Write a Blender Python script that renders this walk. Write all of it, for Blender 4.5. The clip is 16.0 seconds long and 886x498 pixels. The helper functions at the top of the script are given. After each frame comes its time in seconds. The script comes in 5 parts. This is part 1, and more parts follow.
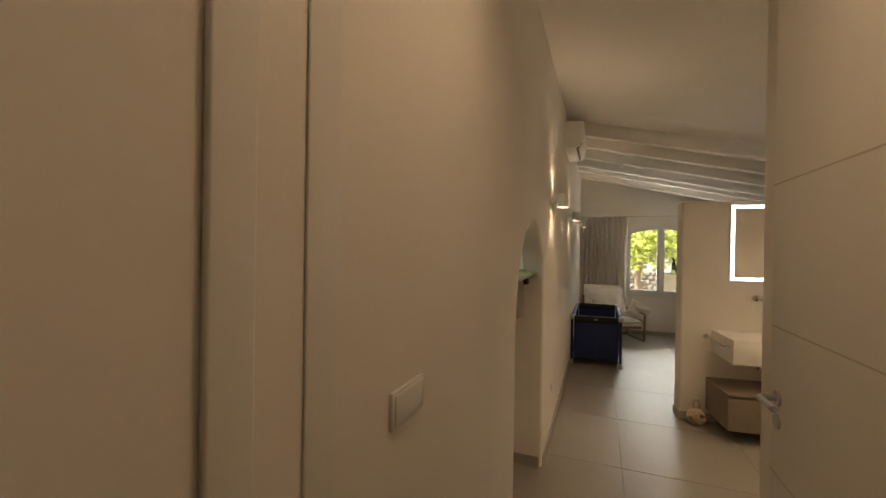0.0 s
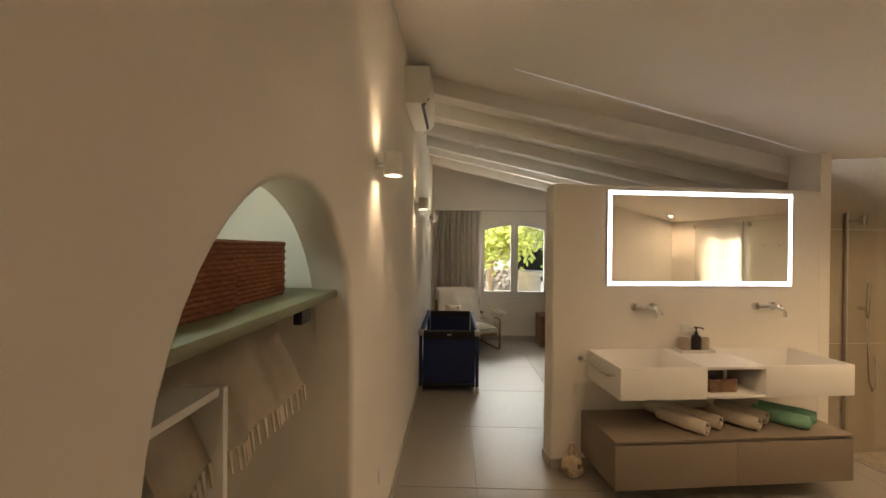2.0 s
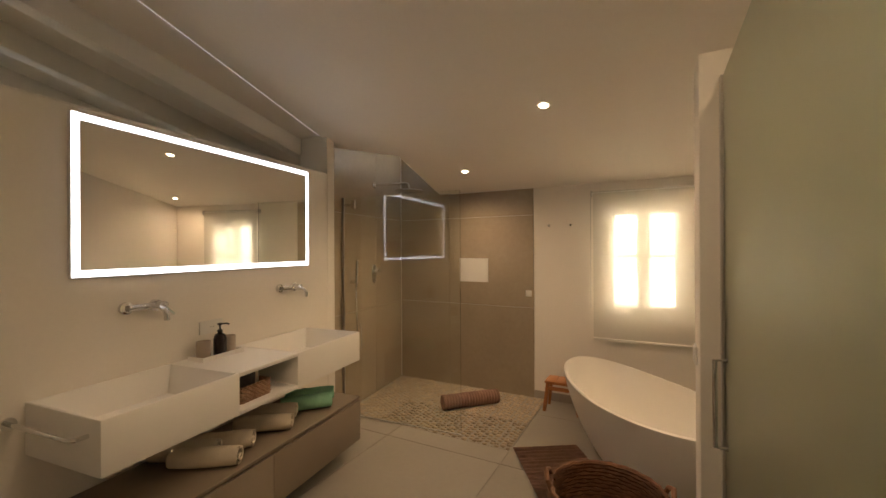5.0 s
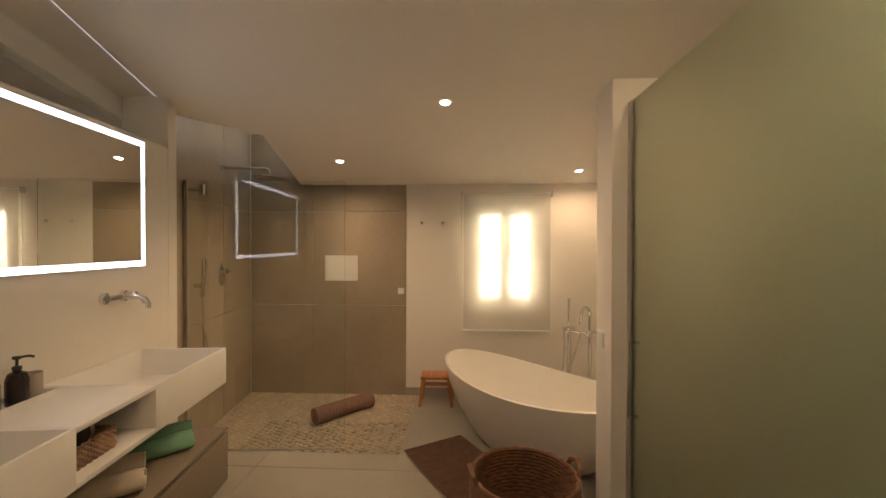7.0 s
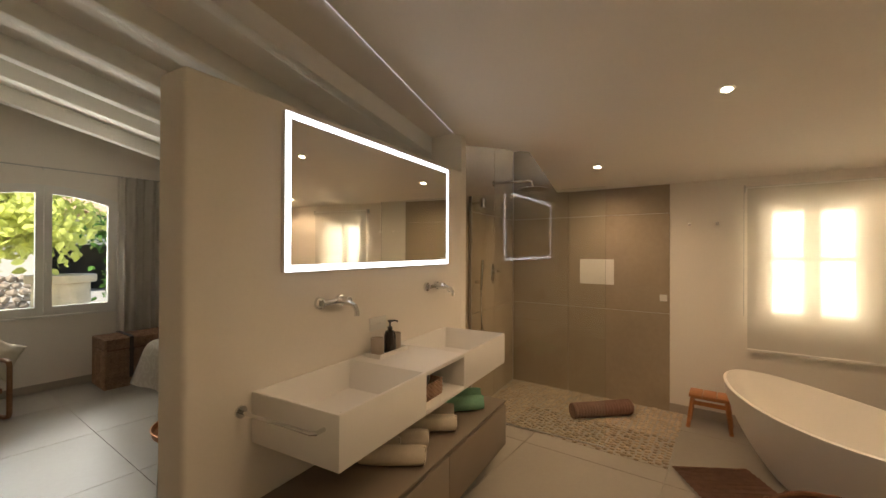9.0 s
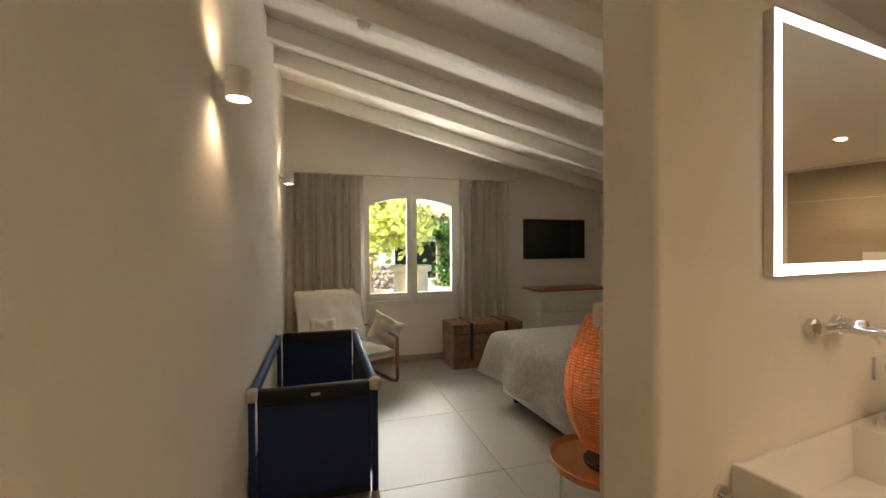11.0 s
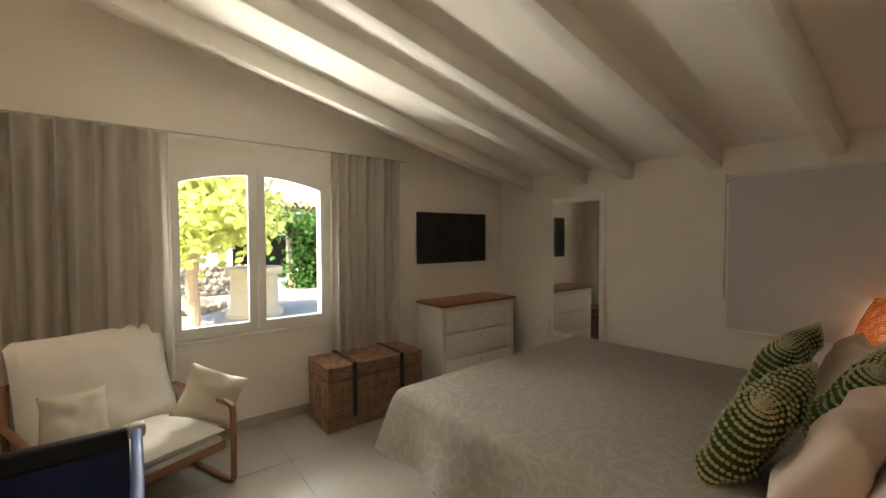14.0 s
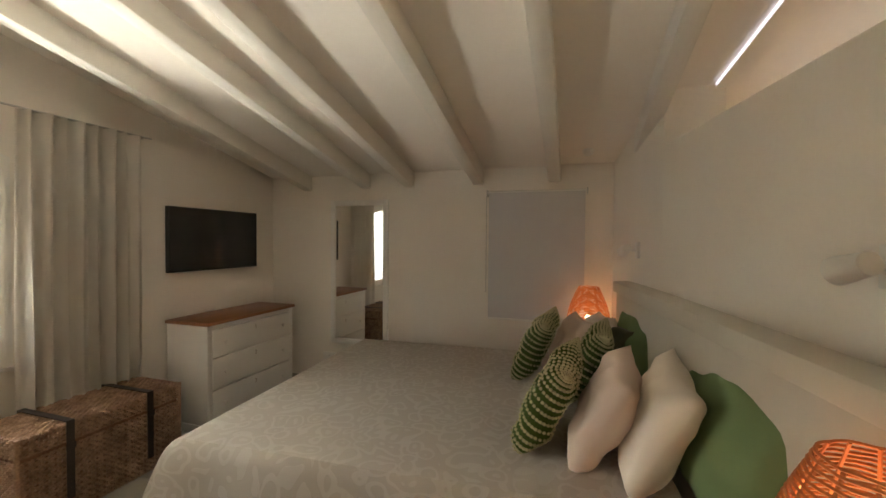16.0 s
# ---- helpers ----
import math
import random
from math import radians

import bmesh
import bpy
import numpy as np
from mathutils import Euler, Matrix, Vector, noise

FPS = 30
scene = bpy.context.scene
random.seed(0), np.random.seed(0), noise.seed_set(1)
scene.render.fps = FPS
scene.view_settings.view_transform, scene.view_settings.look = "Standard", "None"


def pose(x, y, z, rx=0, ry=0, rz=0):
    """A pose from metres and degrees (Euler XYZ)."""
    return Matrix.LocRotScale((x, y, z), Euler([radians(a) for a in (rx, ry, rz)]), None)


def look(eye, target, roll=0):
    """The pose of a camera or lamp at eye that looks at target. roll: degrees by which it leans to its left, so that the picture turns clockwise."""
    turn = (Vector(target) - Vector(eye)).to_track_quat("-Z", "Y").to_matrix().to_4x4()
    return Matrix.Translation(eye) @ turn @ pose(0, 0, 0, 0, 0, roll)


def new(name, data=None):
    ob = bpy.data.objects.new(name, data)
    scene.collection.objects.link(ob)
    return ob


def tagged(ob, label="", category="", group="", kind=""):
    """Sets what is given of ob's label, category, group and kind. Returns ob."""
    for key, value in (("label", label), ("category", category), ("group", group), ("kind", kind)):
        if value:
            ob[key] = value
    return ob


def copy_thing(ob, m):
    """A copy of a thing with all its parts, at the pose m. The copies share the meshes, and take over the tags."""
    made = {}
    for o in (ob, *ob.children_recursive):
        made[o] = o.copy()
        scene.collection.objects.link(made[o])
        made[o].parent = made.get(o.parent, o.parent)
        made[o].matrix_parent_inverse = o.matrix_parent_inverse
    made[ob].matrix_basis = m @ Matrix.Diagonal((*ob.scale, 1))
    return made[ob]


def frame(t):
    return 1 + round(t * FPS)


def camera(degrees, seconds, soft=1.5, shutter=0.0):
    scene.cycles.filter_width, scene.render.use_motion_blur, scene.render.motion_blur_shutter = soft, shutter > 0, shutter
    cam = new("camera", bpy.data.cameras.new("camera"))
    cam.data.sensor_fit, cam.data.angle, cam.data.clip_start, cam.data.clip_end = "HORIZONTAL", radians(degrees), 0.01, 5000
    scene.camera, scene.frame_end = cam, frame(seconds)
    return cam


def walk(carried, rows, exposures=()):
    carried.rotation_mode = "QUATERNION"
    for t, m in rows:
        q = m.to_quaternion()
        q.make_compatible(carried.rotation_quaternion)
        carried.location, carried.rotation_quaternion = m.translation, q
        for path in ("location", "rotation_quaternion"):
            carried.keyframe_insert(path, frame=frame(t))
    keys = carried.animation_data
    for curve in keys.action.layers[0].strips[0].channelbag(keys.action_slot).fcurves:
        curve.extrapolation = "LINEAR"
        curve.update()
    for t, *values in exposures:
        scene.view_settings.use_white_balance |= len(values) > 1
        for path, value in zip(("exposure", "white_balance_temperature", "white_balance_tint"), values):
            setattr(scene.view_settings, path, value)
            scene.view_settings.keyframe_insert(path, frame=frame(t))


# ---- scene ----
cam = camera(95.4, 16.0)
PATH = [
    (0, (0.413, 0.102, 1.764), (-0.313, 1.966, 1.756), 0.9),
    (0.5, (0.438, 0.52, 1.749), (-0.19, 2.419, 1.736), 1.1),
    (1, (0.411, 0.888, 1.744), (-0.037, 2.837, 1.739), 0.8),
    (1.5, (0.438, 1.344, 1.747), (0.167, 3.325, 1.743), 1.0),
    (2, (0.419, 1.726, 1.762), (0.366, 3.726, 1.756), 0.6),
    (2.5, (0.454, 1.982, 1.741), (0.66, 3.971, 1.739), 0.6),
    (3, (0.579, 2.185, 1.734), (1.083, 4.12, 1.736), 0.6),
    (3.5, (0.638, 2.314, 1.709), (1.49, 4.124, 1.718), 0.5),
    (4, (0.704, 2.395, 1.679), (1.929, 3.976, 1.687), 0.1),
    (4.5, (0.785, 2.497, 1.63), (2.31, 3.792, 1.636), -0.2),
    (5, (0.824, 2.632, 1.595), (2.591, 3.569, 1.597), -0.3),
    (5.2, (0.856, 2.677, 1.588), (2.68, 3.497, 1.587), -0.2),
    (7.3, (0.814, 3.248, 1.603), (2.813, 3.316, 1.596), 0.1),
    (7.5, (0.781, 3.265, 1.598), (2.78, 3.328, 1.597), 0.1),
    (8, (0.704, 3.263, 1.592), (2.687, 3.524, 1.593), 0.3),
    (8.5, (0.629, 3.246, 1.589), (2.504, 3.943, 1.59), 0.2),
    (9, (0.555, 3.28, 1.577), (2.175, 4.452, 1.586), 0.2),
    (9.5, (0.492, 3.333, 1.555), (1.766, 4.875, 1.568), 0.5),
    (10, (0.413, 3.499, 1.563), (1.317, 5.283, 1.569), 0.5),
    (10.2, (0.405, 3.608, 1.552), (1.18, 5.452, 1.568), 0.3),
    (12.3, (0.559, 5.001, 1.652), (1.072, 6.934, 1.598), -0.4),
    (12.5, (0.606, 5.08, 1.666), (1.146, 7.006, 1.607), -0.4),
    (13, (0.693, 5.309, 1.653), (1.378, 7.187, 1.602), -0.5),
    (13.5, (0.713, 5.525, 1.665), (1.648, 7.292, 1.61), -0.4),
    (14, (0.731, 5.715, 1.662), (1.946, 7.303, 1.604), -0.3),
    (14.5, (0.693, 5.943, 1.646), (2.166, 7.295, 1.593), 0.1),
    (15, (0.675, 6.064, 1.665), (2.349, 7.156, 1.606), 0.2),
    (15.5, (0.649, 6.152, 1.691), (2.455, 7.008, 1.623), 0.3),
    (16, (0.641, 6.127, 1.662), (2.546, 6.735, 1.62), 0.4),
]
walk(cam, [(t, look(eye, target, roll)) for t, eye, target, roll in PATH], [(0, 1.5), (2, 1.6), (5, 1.3), (7.5, 1.4), (9, 1.35), (10.2, 1.6), (12.3, 2.1), (14.5, 2.2), (16, 2.4)])



# world, sun and exposure
world = bpy.data.worlds.new("world")
scene.world = world
world.use_nodes = True
_n = world.node_tree.nodes
_sky = _n.new("ShaderNodeTexSky")
_sky.sky_type, _sky.sun_disc = "NISHITA", False
_sky.sun_elevation, _sky.sun_rotation = radians(52), radians(245)
world.node_tree.links.new(_sky.outputs[0], _n["Background"].inputs[0])
_n["Background"].inputs[1].default_value = 0.15

sun = new("sun", bpy.data.lights.new("sun", "SUN"))
sun.data.energy, sun.data.angle, sun.data.color = 4.2, radians(0.5), (1.0, 0.94, 0.84)
sun.matrix_basis = look((-6, -3, 8.6), (0, 0, 0))


def area_lamp(name, eye, target, sx, sy, watts, color):
    lamp = new(name, bpy.data.lights.new(name, "AREA"))
    lamp.data.shape, lamp.data.size, lamp.data.size_y = "RECTANGLE", sx, sy
    lamp.data.energy, lamp.data.color = watts, color
    lamp.matrix_basis = look(eye, target)
    return lamp


WARM = (1.0, 0.69, 0.42)
SPOT_WATTS, SCONCE_WATTS, BED_LAMP_WATTS = 16.0, 1.4, 0.3
# daylight: two unseen fill lamps added in the courtyard, for sky and ground bounce
area_lamp("sky_fill_bedroom", (1.58, 13.2, 3.8), (1.58, 9.0, 1.6), 3.4, 1.2, 100, (1.0, 0.96, 0.87))
area_lamp("bounce_fill_bedroom", (1.58, 10.9, 0.10), (1.58, 8.0, 2.1), 2.8, 0.7, 66, (1.0, 0.94, 0.82))
# area lamp behind the bathroom blind, standing in for daylight in that window
area_lamp("daylight_bathroom", (5.50, 2.745, 1.5), (1, 2.745, 1.3), 0.85, 1.2, 34, (1.0, 0.86, 0.66))

# ---------- materials
def mat(name, color, rough=0.5, metal=0.0, var=0.06, scale=6.0, fine=80.0, bump=0.1, spec=0.5, bump_dist=0.004, trans=0.0,
        stretch=(1, 1, 1), color2=None, sheen=0.0, per_object=0.0, detail=4.0):
    m = bpy.data.materials.new(name)
    m.use_nodes = True
    nt = m.node_tree
    n, l = nt.nodes, nt.links
    b = n["Principled BSDF"]
    tc = n.new("ShaderNodeTexCoord")
    mp = n.new("ShaderNodeMapping")
    mp.inputs["Scale"].default_value = stretch
    l.new(tc.outputs["Object"], mp.inputs[0])
    big, small = n.new("ShaderNodeTexNoise"), n.new("ShaderNodeTexNoise")
    big.inputs["Scale"].default_value, small.inputs["Scale"].default_value = scale, fine
    big.inputs["Detail"].default_value = detail
    small.inputs["Detail"].default_value = 3
    l.new(mp.outputs[0], big.inputs["Vector"])
    l.new(mp.outputs[0], small.inputs["Vector"])
    add = n.new("ShaderNodeMath")
    add.operation = "MULTIPLY_ADD"
    add.inputs[1].default_value = 0.65
    half = n.new("ShaderNodeMath")
    half.operation = "MULTIPLY"
    half.inputs[1].default_value = 0.35
    l.new(small.outputs[0], half.inputs[0])
    l.new(big.outputs[0], add.inputs[0])
    l.new(half.outputs[0], add.inputs[2])
    ramp = n.new("ShaderNodeValToRGB")
    c2 = color2 or [min(1, c * (1 + var)) for c in color]
    c1 = color if color2 else [c * (1 - var) for c in color]
    ramp.color_ramp.elements[0].color, ramp.color_ramp.elements[1].color = (*c1, 1), (*c2, 1)
    ramp.color_ramp.elements[0].position, ramp.color_ramp.elements[1].position = 0.32, 0.68
    l.new(add.outputs[0], ramp.inputs[0])
    out = ramp.outputs[0]
    if per_object:
        info = n.new("ShaderNodeObjectInfo")
        mr = n.new("ShaderNodeMapRange")
        mr.inputs["To Min"].default_value, mr.inputs["To Max"].default_value = 1 - per_object, 1 + per_object
        l.new(info.outputs["Random"], mr.inputs[0])
        hsv = n.new("ShaderNodeHueSaturation")
        l.new(mr.outputs[0], hsv.inputs["Value"])
        l.new(out, hsv.inputs["Color"])
        out = hsv.outputs[0]
    l.new(out, b.inputs["Base Color"])
    b.inputs["Roughness"].default_value, b.inputs["Metallic"].default_value = rough, metal
    b.inputs["Specular IOR Level"].default_value = spec
    b.inputs["Transmission Weight"].default_value = trans
    if sheen:
        b.inputs["Sheen Weight"].default_value = sheen
    if bump:
        bp = n.new("ShaderNodeBump")
        bp.inputs["Strength"].default_value, bp.inputs["Distance"].default_value = bump, bump_dist
        l.new(add.outputs[0], bp.inputs["Height"])
        l.new(bp.outputs[0], b.inputs["Normal"])
    return m


def glow(name, color, strength):
    m = bpy.data.materials.new(name)
    m.use_nodes = True
    b = m.node_tree.nodes["Principled BSDF"]
    b.inputs["Base Color"].default_value = (*color, 1)
    b.inputs["Emission Color"].default_value = (*color, 1)
    b.inputs["Emission Strength"].default_value = strength
    return m


def clear(name, color=(1, 1, 1), rough=0.0, ior=1.45):
    m = mat(name, color, rough, var=0.0, bump=0, trans=1.0)
    m.node_tree.nodes["Principled BSDF"].inputs["IOR"].default_value = ior
    return m


def thin_cloth(name, color, through_share, var=0.05, stretch=(1, 1, 1), fine=300.0, scale=6.0):
    """Cloth that lets part of the light through."""
    m = mat(name, color, 0.85, var=var, stretch=stretch, fine=fine, scale=scale, bump=0.12, spec=0.15)
    nt = m.node_tree
    n, l = nt.nodes, nt.links
    tr = n.new("ShaderNodeBsdfTranslucent")
    tr.inputs[0].default_value = (*color, 1)
    mix = n.new("ShaderNodeMixShader")
    mix.inputs[0].default_value = through_share
    l.new(n["Principled BSDF"].outputs[0], mix.inputs[1])
    l.new(tr.outputs[0], mix.inputs[2])
    l.new(mix.outputs[0], n["Material Output"].inputs[0])
    return m


M_WALL = mat("lime_plaster", (0.84, 0.79, 0.71), 0.85, var=0.025, scale=1.6, fine=55, bump=0.18, bump_dist=0.003, spec=0.2)
M_CEIL = mat("ceiling_paint", (0.88, 0.83, 0.755), 0.88, var=0.02, scale=1.2, fine=40, bump=0.08, spec=0.2)
M_BEAM = mat("painted_beam", (0.83, 0.80, 0.73), 0.6, var=0.03, scale=2, fine=18, bump=0.25, stretch=(0.3, 3, 3), spec=0.3)
M_TILE = mat("floor_tile", (0.33, 0.30, 0.25), 0.40, var=0.05, scale=1.4, fine=26, bump=0.04, per_object=0.025, spec=0.4)
M_GROUT = mat("grout", (0.36, 0.33, 0.28), 0.9, var=0.08)
M_SKIRT = mat("skirting_tile", (0.42, 0.37, 0.31), 0.4, var=0.05, scale=2)
M_SHOWER = mat("shower_tile", (0.36, 0.295, 0.21), 0.30, var=0.10, scale=1.8, fine=22, bump=0.05, per_object=0.03)
M_PEBBLE = mat("pebble", (0.28, 0.21, 0.135), 0.5, color2=(0.44, 0.35, 0.24), scale=9, per_object=0.28)
M_WHITE = mat("white_lacquer", (0.80, 0.78, 0.73), 0.35, var=0.015, scale=2, bump=0.02)
M_DOOR = mat("door_lacquer", (0.80, 0.77, 0.71), 0.38, var=0.015, scale=2, bump=0.03)
M_BASIN = mat("solid_surface", (0.84, 0.81, 0.76), 0.42, var=0.01, bump=0.01)
M_TUB = mat("tub_resin", (0.84, 0.80, 0.72), 0.28, var=0.01, bump=0.0)
M_TAUPE = mat("taupe_lacquer", (0.235, 0.185, 0.135), 0.55, var=0.05, scale=3, fine=120, bump=0.06)
M_CHROME = mat("chrome", (0.75, 0.75, 0.74), 0.10, 1.0, var=0.02, bump=0)
M_STEEL = mat("brushed_steel", (0.55, 0.53, 0.50), 0.3, 1.0, var=0.06, fine=200, bump=0.03)
M_COPPER = mat("copper_tray", (0.62, 0.30, 0.14), 0.35, 0.9, var=0.1)
M_MIRROR = mat("mirror_silver", (0.86, 0.86, 0.84), 0.012, 1.0, var=0.0, bump=0)
M_LED = glow("led_strip", (0.93, 0.93, 1.0), 1.7)
M_SPOT = glow("spot_glow", (1.0, 0.82, 0.55), 9.0)
M_SCONCE = glow("sconce_glow", (1.0, 0.80, 0.52), 7.0)
M_BULB = glow("bulb_glow", (1.0, 0.78, 0.45), 4.0)
M_GLASS = clear("clear_glass", (0.97, 0.99, 0.97))
M_SHGLASS = clear("shower_glass", (0.95, 0.98, 0.95))
M_FROST = clear("frosted_glass", (0.66, 0.70, 0.56), 0.42)
M_NICHE = mat("niche_paint", (0.62, 0.68, 0.60), 0.85, var=0.03, scale=2, bump=0.12, spec=0.2)
M_NAVY = mat("navy_nylon", (0.014, 0.028, 0.11), 0.55, var=0.15, scale=5, fine=400, bump=0.12, spec=0.4)
M_BLUE = mat("blue_nylon", (0.030, 0.065, 0.20), 0.55, var=0.12, scale=5, fine=400, bump=0.12)
M_BLACK = mat("black_nylon", (0.010, 0.010, 0.014), 0.6, var=0.15, fine=400, bump=0.12)
M_GREYPL = mat("grey_plastic", (0.50, 0.47, 0.43), 0.45, var=0.03)
M_SHEET = mat("cotton_sheet", (0.72, 0.68, 0.62), 0.9, var=0.03, fine=500, bump=0.15, spec=0.1)
M_CUSH = mat("white_cushion", (0.80, 0.765, 0.70), 0.92, var=0.03, scale=5, fine=420, bump=0.2, spec=0.1, sheen=0.2)
M_LINEN = mat("cream_linen", (0.70, 0.65, 0.53), 0.95, var=0.06, scale=8, fine=500, bump=0.3, spec=0.1)
M_PINK = mat("blush_cotton", (0.74, 0.60, 0.51), 0.95, var=0.04, scale=5, fine=500, bump=0.2, spec=0.1)
M_CREAM = mat("ivory_cotton", (0.82, 0.75, 0.65), 0.95, var=0.03, scale=5, fine=500, bump=0.2, spec=0.1)
M_SAGE = mat("sage_cotton", (0.17, 0.24, 0.115), 0.9, var=0.06, scale=5, fine=500, bump=0.2, spec=0.1)
M_OLIVE = mat("dark_olive_velvet", (0.10, 0.105, 0.055), 0.9, var=0.1, scale=5, fine=300, bump=0.2, sheen=0.3)
M_MINT = mat("mint_terry", (0.26, 0.50, 0.34), 0.97, var=0.1, scale=20, fine=260, bump=0.6, spec=0.05)
M_TERRY = mat("beige_terry", (0.68, 0.60, 0.48), 0.97, var=0.06, scale=20, fine=260, bump=0.6, spec=0.05)
M_MATBR = mat("brown_terry", (0.23, 0.135, 0.10), 0.97, var=0.14, scale=20, fine=200, bump=0.7, spec=0.05)
M_OAK = mat("walnut_arm", (0.30, 0.15, 0.07), 0.42, var=0.22, scale=5, fine=40, stretch=(1, 1, 8), bump=0.1)
M_REDWOOD = mat("stained_top", (0.27, 0.105, 0.042), 0.4, var=0.25, scale=4, fine=30, stretch=(1, 9, 9), bump=0.08)
M_TEAK = mat("teak", (0.42, 0.17, 0.06), 0.45, var=0.2, scale=5, fine=40, stretch=(8, 1, 8), bump=0.1)
M_WICKER = mat("grey_wicker", (0.17, 0.085, 0.045), 0.7, color2=(0.46, 0.29, 0.18), scale=14, fine=90, bump=0.3, per_object=0.06)
M_RATTAN = mat("dark_rattan", (0.14, 0.062, 0.03), 0.65, color2=(0.27, 0.125, 0.06), scale=18, fine=90, bump=0.3)
M_REDRAT = mat("red_brown_weave", (0.17, 0.055, 0.026), 0.7, color2=(0.30, 0.11, 0.05), scale=18, fine=90, bump=0.3)
M_ORANGE = mat("lamp_rattan", (0.46, 0.15, 0.045), 0.6, color2=(0.62, 0.24, 0.075), scale=20, fine=90, bump=0.3)
M_LEATHER = mat("dark_leather", (0.035, 0.022, 0.016), 0.5, var=0.2, bump=0.15)
M_SCREEN = mat("screen_black", (0.006, 0.006, 0.007), 0.16, var=0.0, bump=0)
M_BLACKPL = mat("black_plastic", (0.012, 0.012, 0.012), 0.4, var=0.05, bump=0.02)
M_SOAP = mat("dark_bottle", (0.022, 0.014, 0.012), 0.25, var=0.05, bump=0)
M_STONEW = mat("beaker_ceramic", (0.42, 0.35, 0.28), 0.5, var=0.06, bump=0.03)
M_ROPE = mat("cotton_rope", (0.55, 0.43, 0.29), 0.95, var=0.12, scale=25, fine=200, bump=0.6)
M_HB = mat("headboard_fabric", (0.60, 0.565, 0.48), 0.85, var=0.03, scale=3, fine=420, bump=0.15, spec=0.15)
M_CURT = thin_cloth("curtain_linen", (0.86, 0.82, 0.755), 0.42, var=0.07, stretch=(3, 3, 0.6), scale=4)
M_BLIND = thin_cloth("roller_screen", (0.80, 0.76, 0.68), 0.16, var=0.02)
def see_through(m, share):
    n, l = m.node_tree.nodes, m.node_tree.links
    last = n["Material Output"].inputs[0].links[0].from_socket
    mix, tr = n.new("ShaderNodeMixShader"), n.new("ShaderNodeBsdfTransparent")
    mix.inputs[0].default_value = share
    l.new(last, mix.inputs[1])
    l.new(tr.outputs[0], mix.inputs[2])
    l.new(mix.outputs[0], n["Material Output"].inputs[0])


see_through(M_BLIND, 0.22)
M_BLIND2 = thin_cloth("blackout_roller", (0.62, 0.605, 0.60), 0.04, var=0.02)
M_LEAF = thin_cloth("leaf_bright", (0.55, 0.57, 0.16), 0.5, var=0.35, scale=3, fine=20)
M_IVY = thin_cloth("leaf_ivy", (0.075, 0.16, 0.03), 0.35, var=0.4, scale=3, fine=20)
M_BARK = mat("bark", (0.40, 0.28, 0.17), 0.9, var=0.2, scale=8, fine=30, bump=0.6, stretch=(1, 1, 0.3), bump_dist=0.02)
M_SANDST = mat("sandstone", (0.50, 0.40, 0.26), 0.9, var=0.12, scale=5, fine=30, bump=0.4, bump_dist=0.01)
M_PAVE = mat("old_paving", (0.22, 0.205, 0.185), 0.85, color2=(0.33, 0.31, 0.27), scale=1.2, fine=9, bump=0.3, bump_dist=0.02)
M_FACADE = mat("facade_render", (0.60, 0.54, 0.44), 0.9, var=0.08, scale=0.8, fine=9, bump=0.2)
M_ROOF = mat("roof_tile", (0.38, 0.22, 0.13), 0.85, var=0.2, scale=4, per_object=0.1)
# near-black colour stands for the shade inside the porch and farm window
M_SHADE_IN = mat("interior_shade", (0.03, 0.026, 0.022), 0.9, var=0.2)
M_RUBBLE = mat("rubble_stone", (0.27, 0.21, 0.15), 0.95, var=0.25, scale=4, fine=20, bump=0.5, per_object=0.2)


def coverlet_material():
    m = mat("jacquard_coverlet", (0.60, 0.54, 0.45), 0.85, var=0.03, scale=4, fine=420, bump=0.12, spec=0.15)
    n, l = m.node_tree.nodes, m.node_tree.links
    b = n["Principled BSDF"]
    tc = n.new("ShaderNodeTexCoord")
    warp = n.new("ShaderNodeTexNoise")
    warp.inputs["Scale"].default_value, warp.inputs["Detail"].default_value = 5.0, 1.0
    l.new(tc.outputs["Object"], warp.inputs["Vector"])
    mixv = n.new("ShaderNodeMix")
    mixv.data_type = "RGBA"
    mixv.inputs["Factor"].default_value = 0.16
    l.new(tc.outputs["Object"], mixv.inputs["A"])
    l.new(warp.outputs["Color"], mixv.inputs["B"])
    vo = n.new("ShaderNodeTexVoronoi")
    vo.feature = "SMOOTH_F1"
    vo.inputs["Scale"].default_value, vo.inputs["Smoothness"].default_value = 11.0, 0.25
    l.new(mixv.outputs["Result"], vo.inputs["Vector"])
    wv = n.new("ShaderNodeMath")
    wv.operation = "SINE"
    mul = n.new("ShaderNodeMath")
    mul.operation = "MULTIPLY"
    mul.inputs[1].default_value = 17.0
    l.new(vo.outputs["Distance"], mul.inputs[0])
    l.new(mul.outputs[0], wv.inputs[0])
    ramp = n.new("ShaderNodeValToRGB")
    ramp.color_ramp.elements[0].position, ramp.color_ramp.elements[1].position = 0.30, 0.5
    ramp.color_ramp.elements[0].color, ramp.color_ramp.elements[1].color = (0.68, 0.62, 0.535, 1), (0.755, 0.70, 0.62, 1)
    l.new(wv.outputs[0], ramp.inputs[0])
    l.new(ramp.outputs[0], b.inputs["Base Color"])
    bp = n.new("ShaderNodeBump")
    bp.inputs["Strength"].default_value, bp.inputs["Distance"].default_value = 0.8, 0.008
    l.new(ramp.outputs[0], bp.inputs["Height"])
    l.new(bp.outputs[0], b.inputs["Normal"])
    return m


M_COVER = coverlet_material()
M_COVE = glow("cove_led", (0.92, 0.90, 1.0), 0.22)

